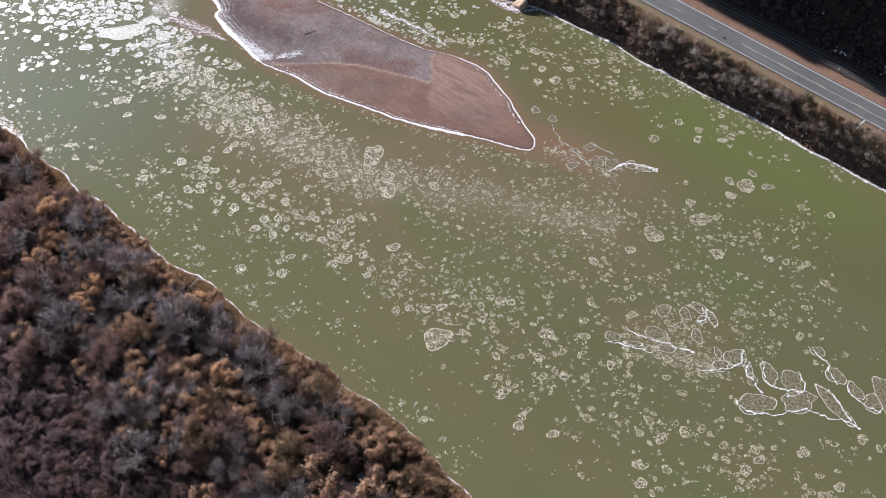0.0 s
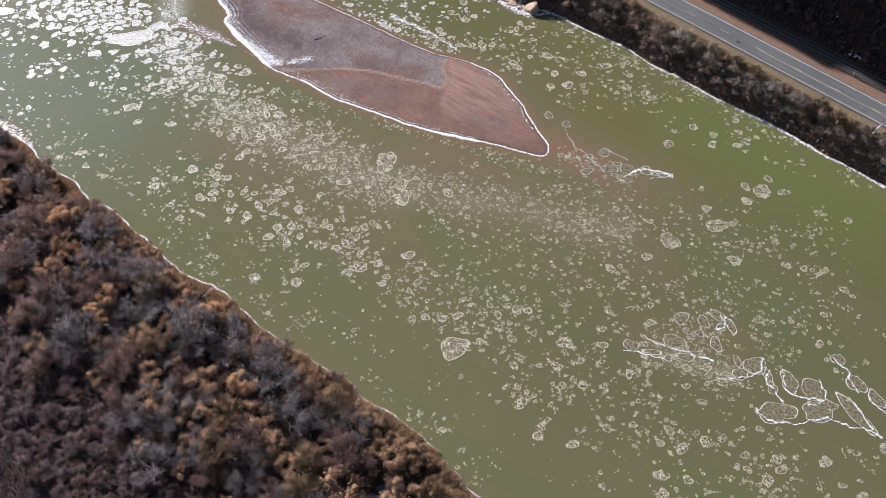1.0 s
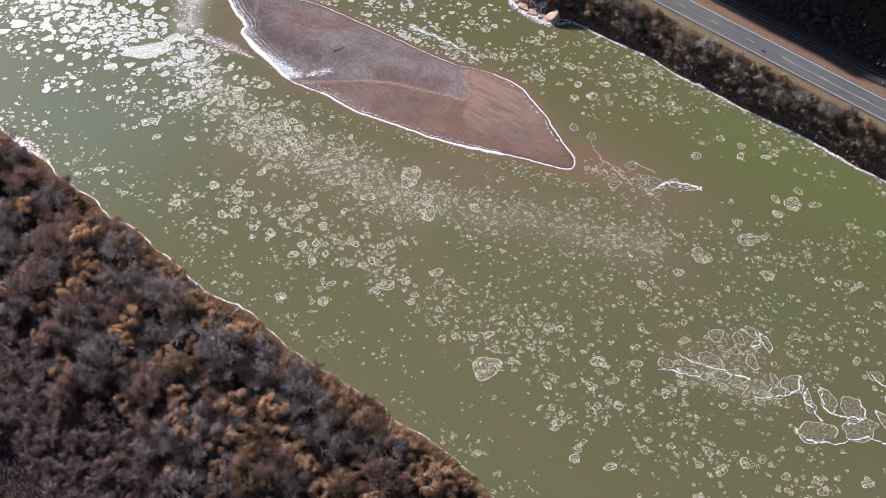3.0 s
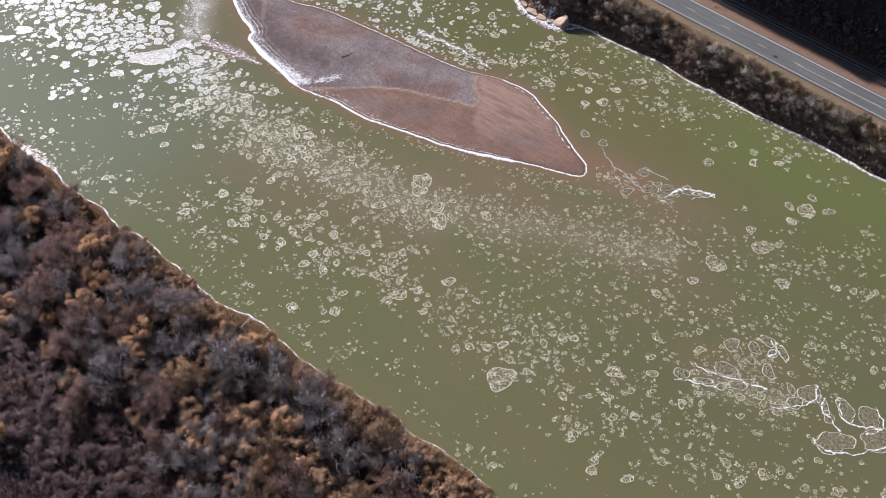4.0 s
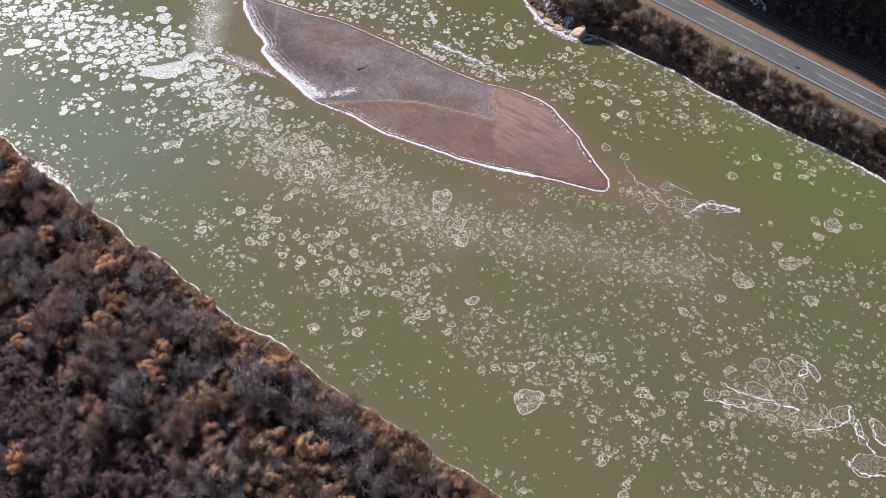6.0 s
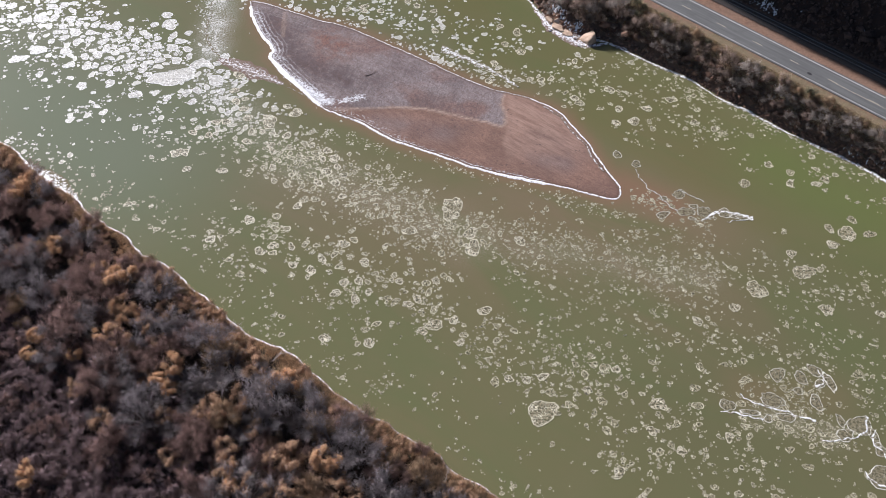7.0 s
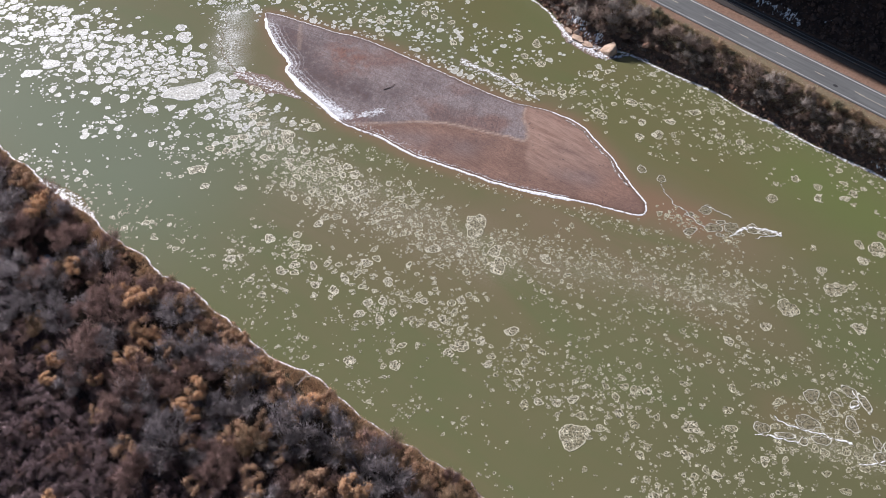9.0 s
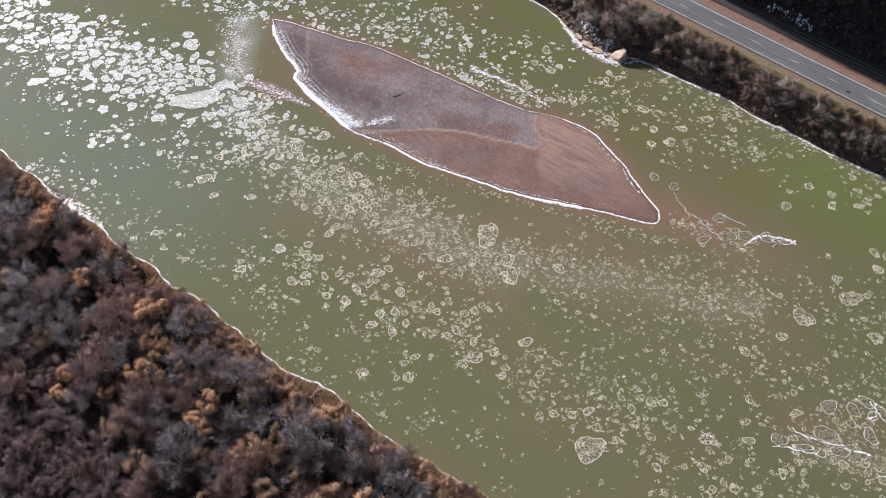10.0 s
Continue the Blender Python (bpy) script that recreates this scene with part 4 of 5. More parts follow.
part("patch", mesh("patch", [(*road_xy(_u + 0.75 * math.cos(q), _nn + 0.5 * math.sin(q)), ROAD_Z + 0.025) for q in _a], [tuple(range(14))[::-1]], TAR), road, "dark round tar patch")

railway = new("railway_track")
tagged(railway, "single railway track on grey ballast below the canyon slope", "railway", kind="structure")
RAIL_N = 14.5
_b = [(*road_xy(u, RAIL_N + n), z) for u in (-300, 400) for n, z in ((-2.3, ROAD_Z), (-1.5, ROAD_Z + 0.62), (1.9, ROAD_Z + 0.62), (2.9, ROAD_Z))]
part("ballast", mesh("ballast", _b, [(0, 1, 5, 4), (1, 2, 6, 5), (2, 3, 7, 6)], BALLAST), railway, "grey gravel ballast bed")
for side in (-0.75, 0.75):
    part("rail", mesh("rail", *slab(RAIL_N + side - 0.06, RAIL_N + side + 0.06, -300, 400, ROAD_Z + 0.65, ROAD_Z + 0.86), STEEL), railway, "dark steel rail")
tv, tf = [], []
for i in range(-60, 300):
    v, f = slab(RAIL_N - 1.3, RAIL_N + 1.3, i * 0.6, i * 0.6 + 0.24, ROAD_Z + 0.5, ROAD_Z + 0.632)
    tf += [tuple(len(tv) + j for j in q) for q in f]
    tv += v
tagged(part("sleepers", mesh("sleepers", tv, tf, TIE), railway, "weathered dark timber sleepers"), kind="stuff")


# ---- rocks ----
def rock_mesh(seed, material, flat=0.7, plain=False):
    rng = np.random.default_rng(seed)
    bm = bmesh.new()
    for _ in range(15):
        p = rng.normal(size=3)
        p /= np.linalg.norm(p) ** 0.85
        bm.verts.new((p[0] * rng.uniform(0.8, 1.1), p[1] * 0.85, p[2] * flat))
    out = bmesh.ops.convex_hull(bm, input=bm.verts)
    bmesh.ops.delete(bm, geom=list({g for g in out["geom_interior"] + out["geom_unused"] if isinstance(g, bmesh.types.BMVert)}), context="VERTS")
    if not plain:
        bmesh.ops.bevel(bm, geom=bm.edges[:], offset=0.06, segments=1, affect="EDGES")
    me = bpy.data.meshes.new("boulder")
    bm.to_mesh(me)
    bm.free()
    me.materials.append(material)
    return me


ROCKS = [rock_mesh(100 + i, ROCK_RED) for i in range(6)]
STONES = [rock_mesh(140 + i, ROCK_RED, 0.7, True) for i in range(6)]
ROCKS_SHADE = [rock_mesh(110 + i, ROCK_SHADE) for i in range(4)]
ROCKS_TAN = [rock_mesh(120 + i, ROCK_TAN, 0.8) for i in range(3)]
r_rng = np.random.default_rng(31)


def ground_at(x, y):
    z = height(np.atleast_1d(np.float64(x)), np.atleast_1d(np.float64(y)))[0]
    return float(z[0])


def boulder(me, x, y, size, label, sink=0.25, z=None, turn=None):
    ob = new("boulder", me)
    ob.location = (x, y, (ground_at(x, y) if z is None else z) + size * (0.45 - sink))
    ob.rotation_euler = (r_rng.uniform(-0.3, 0.3), r_rng.uniform(-0.3, 0.3), r_rng.uniform(0, 6.28) if turn is None else turn)
    ob.scale = (size * r_rng.uniform(0.85, 1.15), size * r_rng.uniform(0.8, 1.1), size * r_rng.uniform(0.75, 1.0))
    return tagged(ob, label, "boulder", "boulders on the rocky bank")



# the tan block on the shore, its ledge, and the rest of the bank's rocks
_bm = bmesh.new()
for p in ((-2.7, -1.3, -0.5), (1.1, -2.6, -0.5), (2.6, 0.4, -0.5), (0.6, 2.6, -0.5), (-2.3, 1.4, -0.5), (-2.6, -0.7, 0.35), (-1.9, 1.2, 0.9), (0.7, -2.3, 1.5), (1.8, 0.2, 3.1), (0.5, 2.0, 2.5), (2.2, -0.9, 1.9)):
    _bm.verts.new(p)
bmesh.ops.convex_hull(_bm, input=_bm.verts)
bmesh.ops.bevel(_bm, geom=_bm.edges[:], offset=0.13, segments=2, affect="EDGES")
_me = bpy.data.meshes.new("boulder")
_bm.to_mesh(_me)
_bm.free()
_me.materials.append(ROCK_TAN)
ob = new("boulder", _me)
ob.location, ob.rotation_euler = (24.4, 257.4, 0), (0, 0, radians(-26))
tagged(ob, "big angular tan sandstone block in the shore ice", "boulder", "boulders on the rocky bank")
_s = roughen(spline([(10.2, 272.5), (12.4, 267.5), (15.6, 262.0), (19.6, 257.6), (24.5, 255.0), (30.5, 256.2), (35.5, 252.6)], 0.4), 0.9, 81)
_q = np.linspace(0, 1, len(_s))
ribbon("shore_ice", _s, 0.9 + 3.4 * np.exp(-(((_q - 0.42) / 0.2) ** 2)), 0.04, 82, "white ice apron round the shore rocks", -0.4, False, 0.10, 0.32, FROST)
for x, y, rx, ry, turn, z in ((15.6, 263.6, 2.9, 1.5, -1.0, 0.55), (18.2, 260.6, 2.3, 1.2, -0.8, 0.4), (13.4, 267.2, 1.8, 0.9, -1.1, 0.6)):
    k = 11
    a = np.linspace(0, 6.283, k, endpoint=False)
    q = 1 + r_rng.uniform(-0.22, 0.22, k)
    ex, ey = rx * q * np.cos(a), ry * q * np.sin(a)
    X, Y = x + ex * math.cos(turn) - ey * math.sin(turn), y + ex * math.sin(turn) + ey * math.cos(turn)
    top = [(x + 0.86 * (X[i] - x), y + 0.86 * (Y[i] - y), z + r_rng.uniform(-0.12, 0.12)) for i in range(k)]
    v = [(X[i], Y[i], -0.4) for i in range(k)] + top + [(x, y, z + 0.1)]
    f = [(i, (i + 1) % k, k + (i + 1) % k, k + i) for i in range(k)] + [(k + i, k + (i + 1) % k, 2 * k) for i in range(k)]
    tagged(new("rock_ledge", mesh("rock_ledge", v, f, ROCK_TAN)), "flat pale tan sandstone ledge at the waterline", "rock", "boulders on the rocky bank")
for x, y, size, me in ((15.9, 265.8, 1.2, 0), (20.2, 262.6, 1.0, 1), (19.0, 266.8, 0.9, 2), (21.6, 264.8, 0.8, 2), (30.4, 266.6, 1.7, 0)):
    boulder(ROCKS_TAN[me], x, y, size, "pale tan sandstone rock by the shore ice", 0.3)
for x, y, size in ((29.5, 260.5, 1.7), (35.2, 256.2, 1.9), (38.0, 254.6, 1.6), (54.5, 243.0, 1.8), (21.5, 267.8, 1.3), (57.5, 240.0, 1.3), (95.5, 204.2, 1.4), (100.5, 203.0, 1.2), (108.5, 192.5, 1.5), (66.0, 236.5, 1.1), (64.2, 238.0, 1.0), (67.5, 234.6, 1.2)):
    boulder(ROCKS[int(r_rng.integers(6))], x, y, size, "reddish sandstone boulder on the brushy river bank", 0.3)


def on_bank(count, lo, hi, rng, u0=-60, u1=190):
    """Places on the right bank, from a share lo to a share hi of the way from the water to the road."""
    u, f = rng.uniform(u0, u1, count), rng.uniform(lo, hi, count)
    n = -14.0 + 0 * u
    for _ in range(6):
        x, y = road_xy(u, n)
        n = n + distance(x, y, right_shore) * 1.0
    n = n + (-3.4 - n) * f
    return road_xy(u, n)


for x, y in zip(*on_bank(70, 0.03, 0.75, r_rng, -35, 150)):
    boulder(ROCKS[int(r_rng.integers(6))], x, y, r_rng.uniform(0.35, 0.9), "weathered red-brown rock among the bank brush", 0.3)

for x, y in zip(*on_bank(16, 0.06, 0.5, r_rng, -30, 130)):
    boulder(ROCKS[int(r_rng.integers(6))], x, y, r_rng.uniform(0.95, 1.5), "large red-brown boulder on the river bank", 0.25)


def rubble(name, xs, ys, sizes, label, material, lift=0.15):
    """Loose stones too many to count, joined."""
    v, f = [], []
    zs = height(xs, ys)[0]
    for x, y, z, r in zip(xs, ys, zs, sizes):
        me = STONES[int(r_rng.integers(6))]
        turn = Euler((r_rng.uniform(0, 6), r_rng.uniform(0, 6), r_rng.uniform(0, 6))).to_matrix() * float(r)
        base = len(v)
        v += [tuple(turn @ p.co + Vector((x, y, z + lift * r))) for p in me.vertices]
        f += [tuple(base + i for i in p.vertices) for p in me.polygons]
    return tagged(new(name, mesh(name, v, f, material)), label, "rubble", kind="stuff")


_x, _y = on_bank(2200, 0.0, 0.85, r_rng, -40, 160)
rubble("bank_stones", _x, _y, r_rng.uniform(0.12, 0.5, 2200), "loose reddish stones on the river bank", ROCK_RED)
_x, _y = on_bank(900, 0.0, 0.22, r_rng, -40, 160)
rubble("shore_stones", _x, _y, r_rng.uniform(0.2, 0.6, 900), "reddish stones washed bare along the waterline", ROCK_RED, 0.3)
_u, _nn = r_rng.uniform(0, 130, 2600), 18 + 17 * r_rng.random(2600) ** 1.3
_x, _y = road_xy(_u, _nn)
rubble("talus_rubble", _x, _y, r_rng.uniform(0.2, 0.7, 2600) * np.where(r_rng.random(2600) < 0.10, 2.0, 1), "red talus blocks on the canyon slope, darkened in colour as shade", ROCK_SHADE)
for x, y in zip(*road_xy(r_rng.uniform(0, 150, 45), r_rng.uniform(20, 34, 45))):
    boulder(ROCKS_SHADE[int(r_rng.integers(4))], x, y, r_rng.uniform(1.0, 2.1), "large red boulder on the slope, darkened in colour as shade", 0.3)
_x, _y = road_xy(r_rng.uniform(-20, 150, 160), r_rng.choice([8.8, 9.6, 10.3, 11.2], 160) + r_rng.normal(0, 0.3, 160))
rubble("shoulder_clods", _x, _y, r_rng.uniform(0.08, 0.24, 160), "clods of red dirt along the road shoulder", ROCK_RED)


# ---- snow, pipe, post, log, pools ----
def patches(name, spots, material, label, category, seed, lift=0.06, size=0.5):
    """Ragged flat scraps laid on the ground, joined."""
    rng = np.random.default_rng(seed)
    v, f = [], []
    for ax, ay, qx, qy, wide, count in spots:
        t = rng.random(count)
        xs, ys = ax + (qx - ax) * t + rng.normal(0, wide, count), ay + (qy - ay) * t + rng.normal(0, wide, count)
        for x, y in zip(xs, ys):
            k, r, base = 9, size * rng.uniform(0.4, 1.4), len(v)
            a = np.linspace(0, 6.283, k, endpoint=False)
            q = r * rng.uniform(0.5, 1.3, k)
            ex, ey = x + q * np.cos(a), y + q * np.sin(a)
            ez = height(np.append(ex, x), np.append(ey, y))[0]
            v += [(ex[i], ey[i], ez[i] + 0.02) for i in range(k)] + [(x, y, ez[k] + lift + 0.1)]
            f += [(base + i, base + (i + 1) % k, base + k) for i in range(k)]
    return tagged(new(name, mesh(name, v, f, material)), label, category, kind="stuff")


patches("snow", [(*road_xy(28.5, 18.6), *road_xy(42, 18.9), 0.6, 700), (*road_xy(89, 18.6), *road_xy(93, 18.8), 0.4, 40), (*road_xy(109, 18.8), *road_xy(112, 19.0), 0.4, 55), (*road_xy(103.5, 19.6), *road_xy(105, 19.8), 0.3, 14), (*road_xy(30, 21), *road_xy(120, 22), 2.4, 30)], SNOW, "old snow patches on the shaded slope", "snow", 51, 0.0, 0.2)
patches("snow", [(17.5, 267.0, 14.5, 272, 0.6, 190), (19.5, 262.5, 22.5, 262, 0.6, 150), (16.5, 266, 18.5, 263.5, 0.5, 90), (66, 237.5, 69, 234, 0.7, 16), (100, 197.2, 88, 208.4, 0.5, 40), (30.8, 268.5, 33, 266.5, 0.4, 8), (26, 258.8, 31, 257, 0.5, 18)], SNOW, "thin snow and ice between the bank rocks", "snow", 52, 0.0, 0.22)


def rod(name, a, b, r0, r1, material, sides=8, bend=0.0, seed=0):
    rng = np.random.default_rng(seed)
    a, b = np.array(a, float), np.array(b, float)
    d = (b - a) / np.linalg.norm(b - a)
    s = np.cross(d, (0, 0, 1.0) if abs(d[2]) < 0.9 else (1.0, 0, 0))
    s /= np.linalg.norm(s)
    t = np.cross(d, s)
    v, f, k = [], [], 6
    for i in range(k + 1):
        q = i / k
        c = a + (b - a) * q + s * bend * math.sin(q * 3.6) + rng.normal(0, 0.1 * r0, 3)
        r = r0 + (r1 - r0) * q
        v += [tuple(c + r * (math.cos(6.283 * j / sides) * s + math.sin(6.283 * j / sides) * t)) for j in range(sides)]
    f = [(i * sides + j, i * sides + (j + 1) % sides, (i + 1) * sides + (j + 1) % sides, (i + 1) * sides + j) for i in range(k) for j in range(sides)]
    f += [tuple(range(sides))[::-1], tuple(k * sides + j for j in range(sides))]
    return mesh(name, v, f, material)


_z = float(bar_height(np.array([-40.5]), np.array([242.5]))[0][0])
ob = new("driftwood_log", rod("driftwood_log", (-42.4, 241.2, _z + 0.1), (-38.8, 243.6, _z + 0.14), 0.075, 0.035, BARK_DARK, 8, 0.3, 3))
tagged(ob, "dark weathered driftwood log lying on the sandbar", "log")
part("stub", rod("stub", (-41.4, 242.0, _z + 0.14), (-41.9, 242.9, _z + 0.4), 0.07, 0.03, BARK_DARK, 6), ob)
_z = ground_at(112.3, 194.6)
ob = new("culvert_pipe", rod("culvert_pipe", (111.0, 193.2, _z + 0.5), (113.6, 195.6, _z + 1.3), 0.27, 0.27, PIPE_WHITE, 12))
tagged(ob, "white culvert pipe poking out of the brushy bank", "pipe")
_z = ground_at(112.3, 217.3)
ob = new("marker_post", rod("marker_post", (112.3, 217.3, _z - 0.1), (112.3, 217.3, _z + 1.1), 0.09, 0.09, PIPE_WHITE, 8))
tagged(ob, "short white marker post on the dirt shoulder", "post")
for x, y, r in ((-123.3, 179.4, 2.0), (-18.0, 91.1, 1.6), (-15.6, 93.4, 1.1)):
    a = np.linspace(0, 6.283, 16, endpoint=False)
    q = r * (1 + 0.25 * np.sin(2 * a + x) + 0.15 * np.sin(5 * a))
    z = max(ground_at(x + r * c, y + r * s) for c, s in ((1, 0), (-1, 0), (0, 1), (0, -1), (0, 0))) + 0.05
    ob = new("frozen_pool", mesh("frozen_pool", [(x + q[i] * math.cos(a[i]), y + q[i] * math.sin(a[i]), z) for i in range(16)], [tuple(range(16))], POOL))
    tagged(ob, "small frozen pool among the brush, with sky blue in its colour", "pool", "pools in the thicket")


# ---- shrubs ----
def tube(points, radii, v, f, sides=3):
    base = len(v)
    for p, r in zip(points, radii):
        for j in range(sides):
            a = 6.283 * j / sides
            v.append((p[0] + r * math.cos(a), p[1] + r * math.sin(a), p[2]))
    for i in range(len(points) - 1):
        for j in range(sides):
            f.append((base + i * sides + j, base + i * sides + (j + 1) % sides, base + (i + 1) * sides + (j + 1) % sides, base + (i + 1) * sides + j))


def rounded(me, outward):
    """Lets thin twigs and leaves take the light as the round clump that they belong to."""
    me.normals_split_custom_set_from_vertices([tuple(map(float, n)) for n in outward])
    return me


def shrub(name, seed, reach, tall, twigs, twig_mat, bark, label, category, leaves=0, leaf_mat=None, thick=0.065, length=1.1, lean=0.38, stems=0):
    """A many-stemmed shrub: bent stems and boughs, and a crown of twigs in uneven clumps."""
    rng = np.random.default_rng(seed)
    v, f, tips = [], [], []
    boughs = 1 if stems else 2
    stems = stems or int(rng.integers(6, 10))
    for i in range(stems):
        a = 6.283 * i / stems + rng.uniform(-0.4, 0.4)
        out, up = reach * rng.uniform(0.3, 0.95), tall * rng.uniform(0.6, 1.02)
        q = np.linspace(0, 1, 6)
        wob = np.cumsum(rng.normal(0, 0.07 * reach, (6, 2)), 0)
        pts = np.column_stack([math.cos(a) * out * q**1.25 + wob[:, 0] * q, math.sin(a) * out * q**1.25 + wob[:, 1] * q, up * (1 - (1 - q) ** 1.5)])
        tube(pts, np.linspace(0.10, 0.03, 6) * (tall / 5), v, f)
        tips.append(pts[-1])
        for _ in range(boughs):
            k = int(rng.integers(2, 5))
            b = a + rng.normal(0, 0.9)
            ln = reach * rng.uniform(0.25, 0.5)
            p0 = pts[k]
            p2 = p0 + np.array([math.cos(b) * ln, math.sin(b) * ln, ln * rng.uniform(0.3, 1.1)])
            p1 = (p0 + p2) / 2 + rng.normal(0, 0.08 * reach, 3)
            tube([p0, p1, p2], [0.05 * tall / 5, 0.035 * tall / 5, 0.015], v, f)
            tips.append(p2)
    stems_me = mesh(name + "_stems", v, f, bark)
    tips = np.array(tips)
    # plumes: each tip carries a fan of twigs that leans its own way
    heart = np.array([0, 0, 0.2 * tall])
    lean_of = tips - heart
    lean_of /= np.linalg.norm(lean_of, axis=1)[:, None] + 1e-6
    lean_of = lean_of + rng.normal(0, 0.45, tips.shape) + (0, 0, 0.25)
    lean_of /= np.linalg.norm(lean_of, axis=1)[:, None]
    pick = rng.integers(0, len(tips), twigs)
    off = rng.normal(0, 0.15 * reach, (twigs, 3)) * (1, 1, 0.75)
    start = tips[pick] + off
    start -= (start - heart) * rng.uniform(0, 0.3, (twigs, 1))
    way = lean_of[pick] + off / (0.42 * reach) + rng.normal(0, lean, (twigs, 3))
    way /= np.linalg.norm(way, axis=1)[:, None]
    ln = length * rng.uniform(0.4, 1.25, (twigs, 1))
    w = thick * rng.uniform(0.6, 1.4, (twigs, 1))
    start[:, 2] = np.maximum(start[:, 2], 0.1)
    out = 0.7 * off / (0.15 * reach) + 0.9 * (start - heart) / reach + (0, 0, 0.6)
    out = out / (np.linalg.norm(out, axis=1)[:, None] + 1e-6) + rng.normal(0, 0.22, (twigs, 3))
    out /= np.linalg.norm(out, axis=1)[:, None]
    side = np.cross(out, way)
    side /= np.linalg.norm(side, axis=1)[:, None] + 1e-6
    tip = start + way * ln + rng.normal(0, 0.05, (twigs, 3))
    tv = np.stack([start - side * w / 2, start + side * w / 2, tip], 1).reshape(-1, 3)
    tf = np.arange(3 * twigs).reshape(-1, 3)
    ob = new(name)
    part("woody_base", stems_me, ob)
    part("crown", rounded(mesh(name + "_twigs", tv, tf, twig_mat, None, True), np.repeat(out, 3, 0)), ob)
    if leaves:
        some = tips[rng.integers(0, len(tips), 20)]
        off = rng.normal(0, 0.15 * reach, (leaves, 3)) * (1, 1, 0.8)
        c = some[rng.integers(0, len(some), leaves)] + off + (0, 0, 0.35)
        out = 0.8 * off / (0.15 * reach) + 0.7 * (c - heart) / reach + (0, 0, 0.4)
        out = out / (np.linalg.norm(out, axis=1)[:, None] + 1e-6) + rng.normal(0, 0.3, (leaves, 3))
        out /= np.linalg.norm(out, axis=1)[:, None]
        e1 = np.cross(out, rng.normal(size=(leaves, 3)))
        e1 *= rng.uniform(0.07, 0.17, (leaves, 1)) / (np.linalg.norm(e1, axis=1)[:, None] + 1e-6)
        e2 = np.cross(out, e1)
        lv = np.stack([c - 1.2 * e1, c + 0.2 * e1 - 0.8 * e2, c + 1.2 * e1, c - 0.1 * e1 + 0.8 * e2], 1).reshape(-1, 3)
        part("foliage", rounded(mesh(name + "_leaves", lv, np.arange(4 * leaves).reshape(-1, 4), leaf_mat, None, True), np.repeat(out, 4, 0)), ob, "dry dead leaves")
    return tagged(ob, label, category)


s_rng = np.random.default_rng(77)
KINDS = {
    "grey": [shrub("bare_willow_shrub", 200 + i, 3.1, 4.7, 2300, TWIG_GREY, BARK, "bare grey willow shrub with fine upswept twigs", "shrub", length=0.85, thick=0.052, lean=0.75) for i in range(4)],
    "red": [shrub("tamarisk_shrub", 220 + i, 2.9, 4.2, 2300, TWIG_RED, BARK_DARK, "leafless russet tamarisk shrub with feathery twigs", "shrub", length=0.85, thick=0.055, lean=0.75) for i in range(4)],
    "tan": [shrub("dry_shrub", 240 + i, 2.6, 3.7, 2100, TWIG_TAN, BARK, "tan dry shrub with tangled brittle twigs", "shrub", length=0.95, lean=0.5) for i in range(3)],
    "low": [shrub("greasewood_bush", 340 + i, 1.9, 2.6, 1200, TWIG_MAUVE, BARK_DARK, "low mauve-brown bare greasewood bush in the thicket", "shrub", length=0.8, thick=0.052, lean=0.6, stems=5) for i in range(4)],
    "fine": [shrub("saltbush", 400 + i, 1.8, 2.4, 1200, TWIG_RED if i % 2 else TWIG_MAUVE, BARK_DARK, "low bare mauve saltbush deep in the thicket", "shrub", length=0.7, thick=0.052, lean=0.6, stems=5) for i in range(4)],
    "gold": [shrub("cottonwood_sapling", 260 + i, 2.7, 5.2, 700, TWIG_TAN, BARK, "young cottonwood with clinging golden dead leaves", "tree", 3200, LEAF_GOLD, length=0.9) for i in range(3)],
    "leafy": [shrub("leafy_shrub", 440 + i, 2.5, 3.4, 600, TWIG_TAN, BARK_DARK, "rounded shrub with clinging russet-tan dead leaves", "shrub", 1900, LEAF_RUSSET, length=0.8) for i in range(3)],
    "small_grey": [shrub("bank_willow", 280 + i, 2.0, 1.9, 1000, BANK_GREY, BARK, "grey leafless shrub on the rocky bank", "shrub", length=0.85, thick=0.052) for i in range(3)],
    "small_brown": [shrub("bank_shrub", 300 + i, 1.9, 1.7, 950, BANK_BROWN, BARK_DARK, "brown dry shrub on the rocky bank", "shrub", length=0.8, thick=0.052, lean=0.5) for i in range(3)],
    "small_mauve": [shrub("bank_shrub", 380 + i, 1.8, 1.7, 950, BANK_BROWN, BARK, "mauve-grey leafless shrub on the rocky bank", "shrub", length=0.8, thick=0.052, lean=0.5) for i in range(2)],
    "small_tan": [shrub("rabbitbrush", 360 + i, 1.6, 1.7, 900, TWIG_TAN, BARK, "tan dry shrub on the rocky bank", "shrub", length=0.7, thick=0.052, lean=0.5) for i in range(2)],
    "sage": [shrub("sage_bush", 320 + i, 0.9, 0.9, 400, SAGE, BARK_DARK, "low dark olive sagebrush on the bank", "shrub", length=0.5, thick=0.052, lean=0.6) for i in range(2)],
}
fresh_or_glint = {k: list(v) for k, v in KINDS.items()}


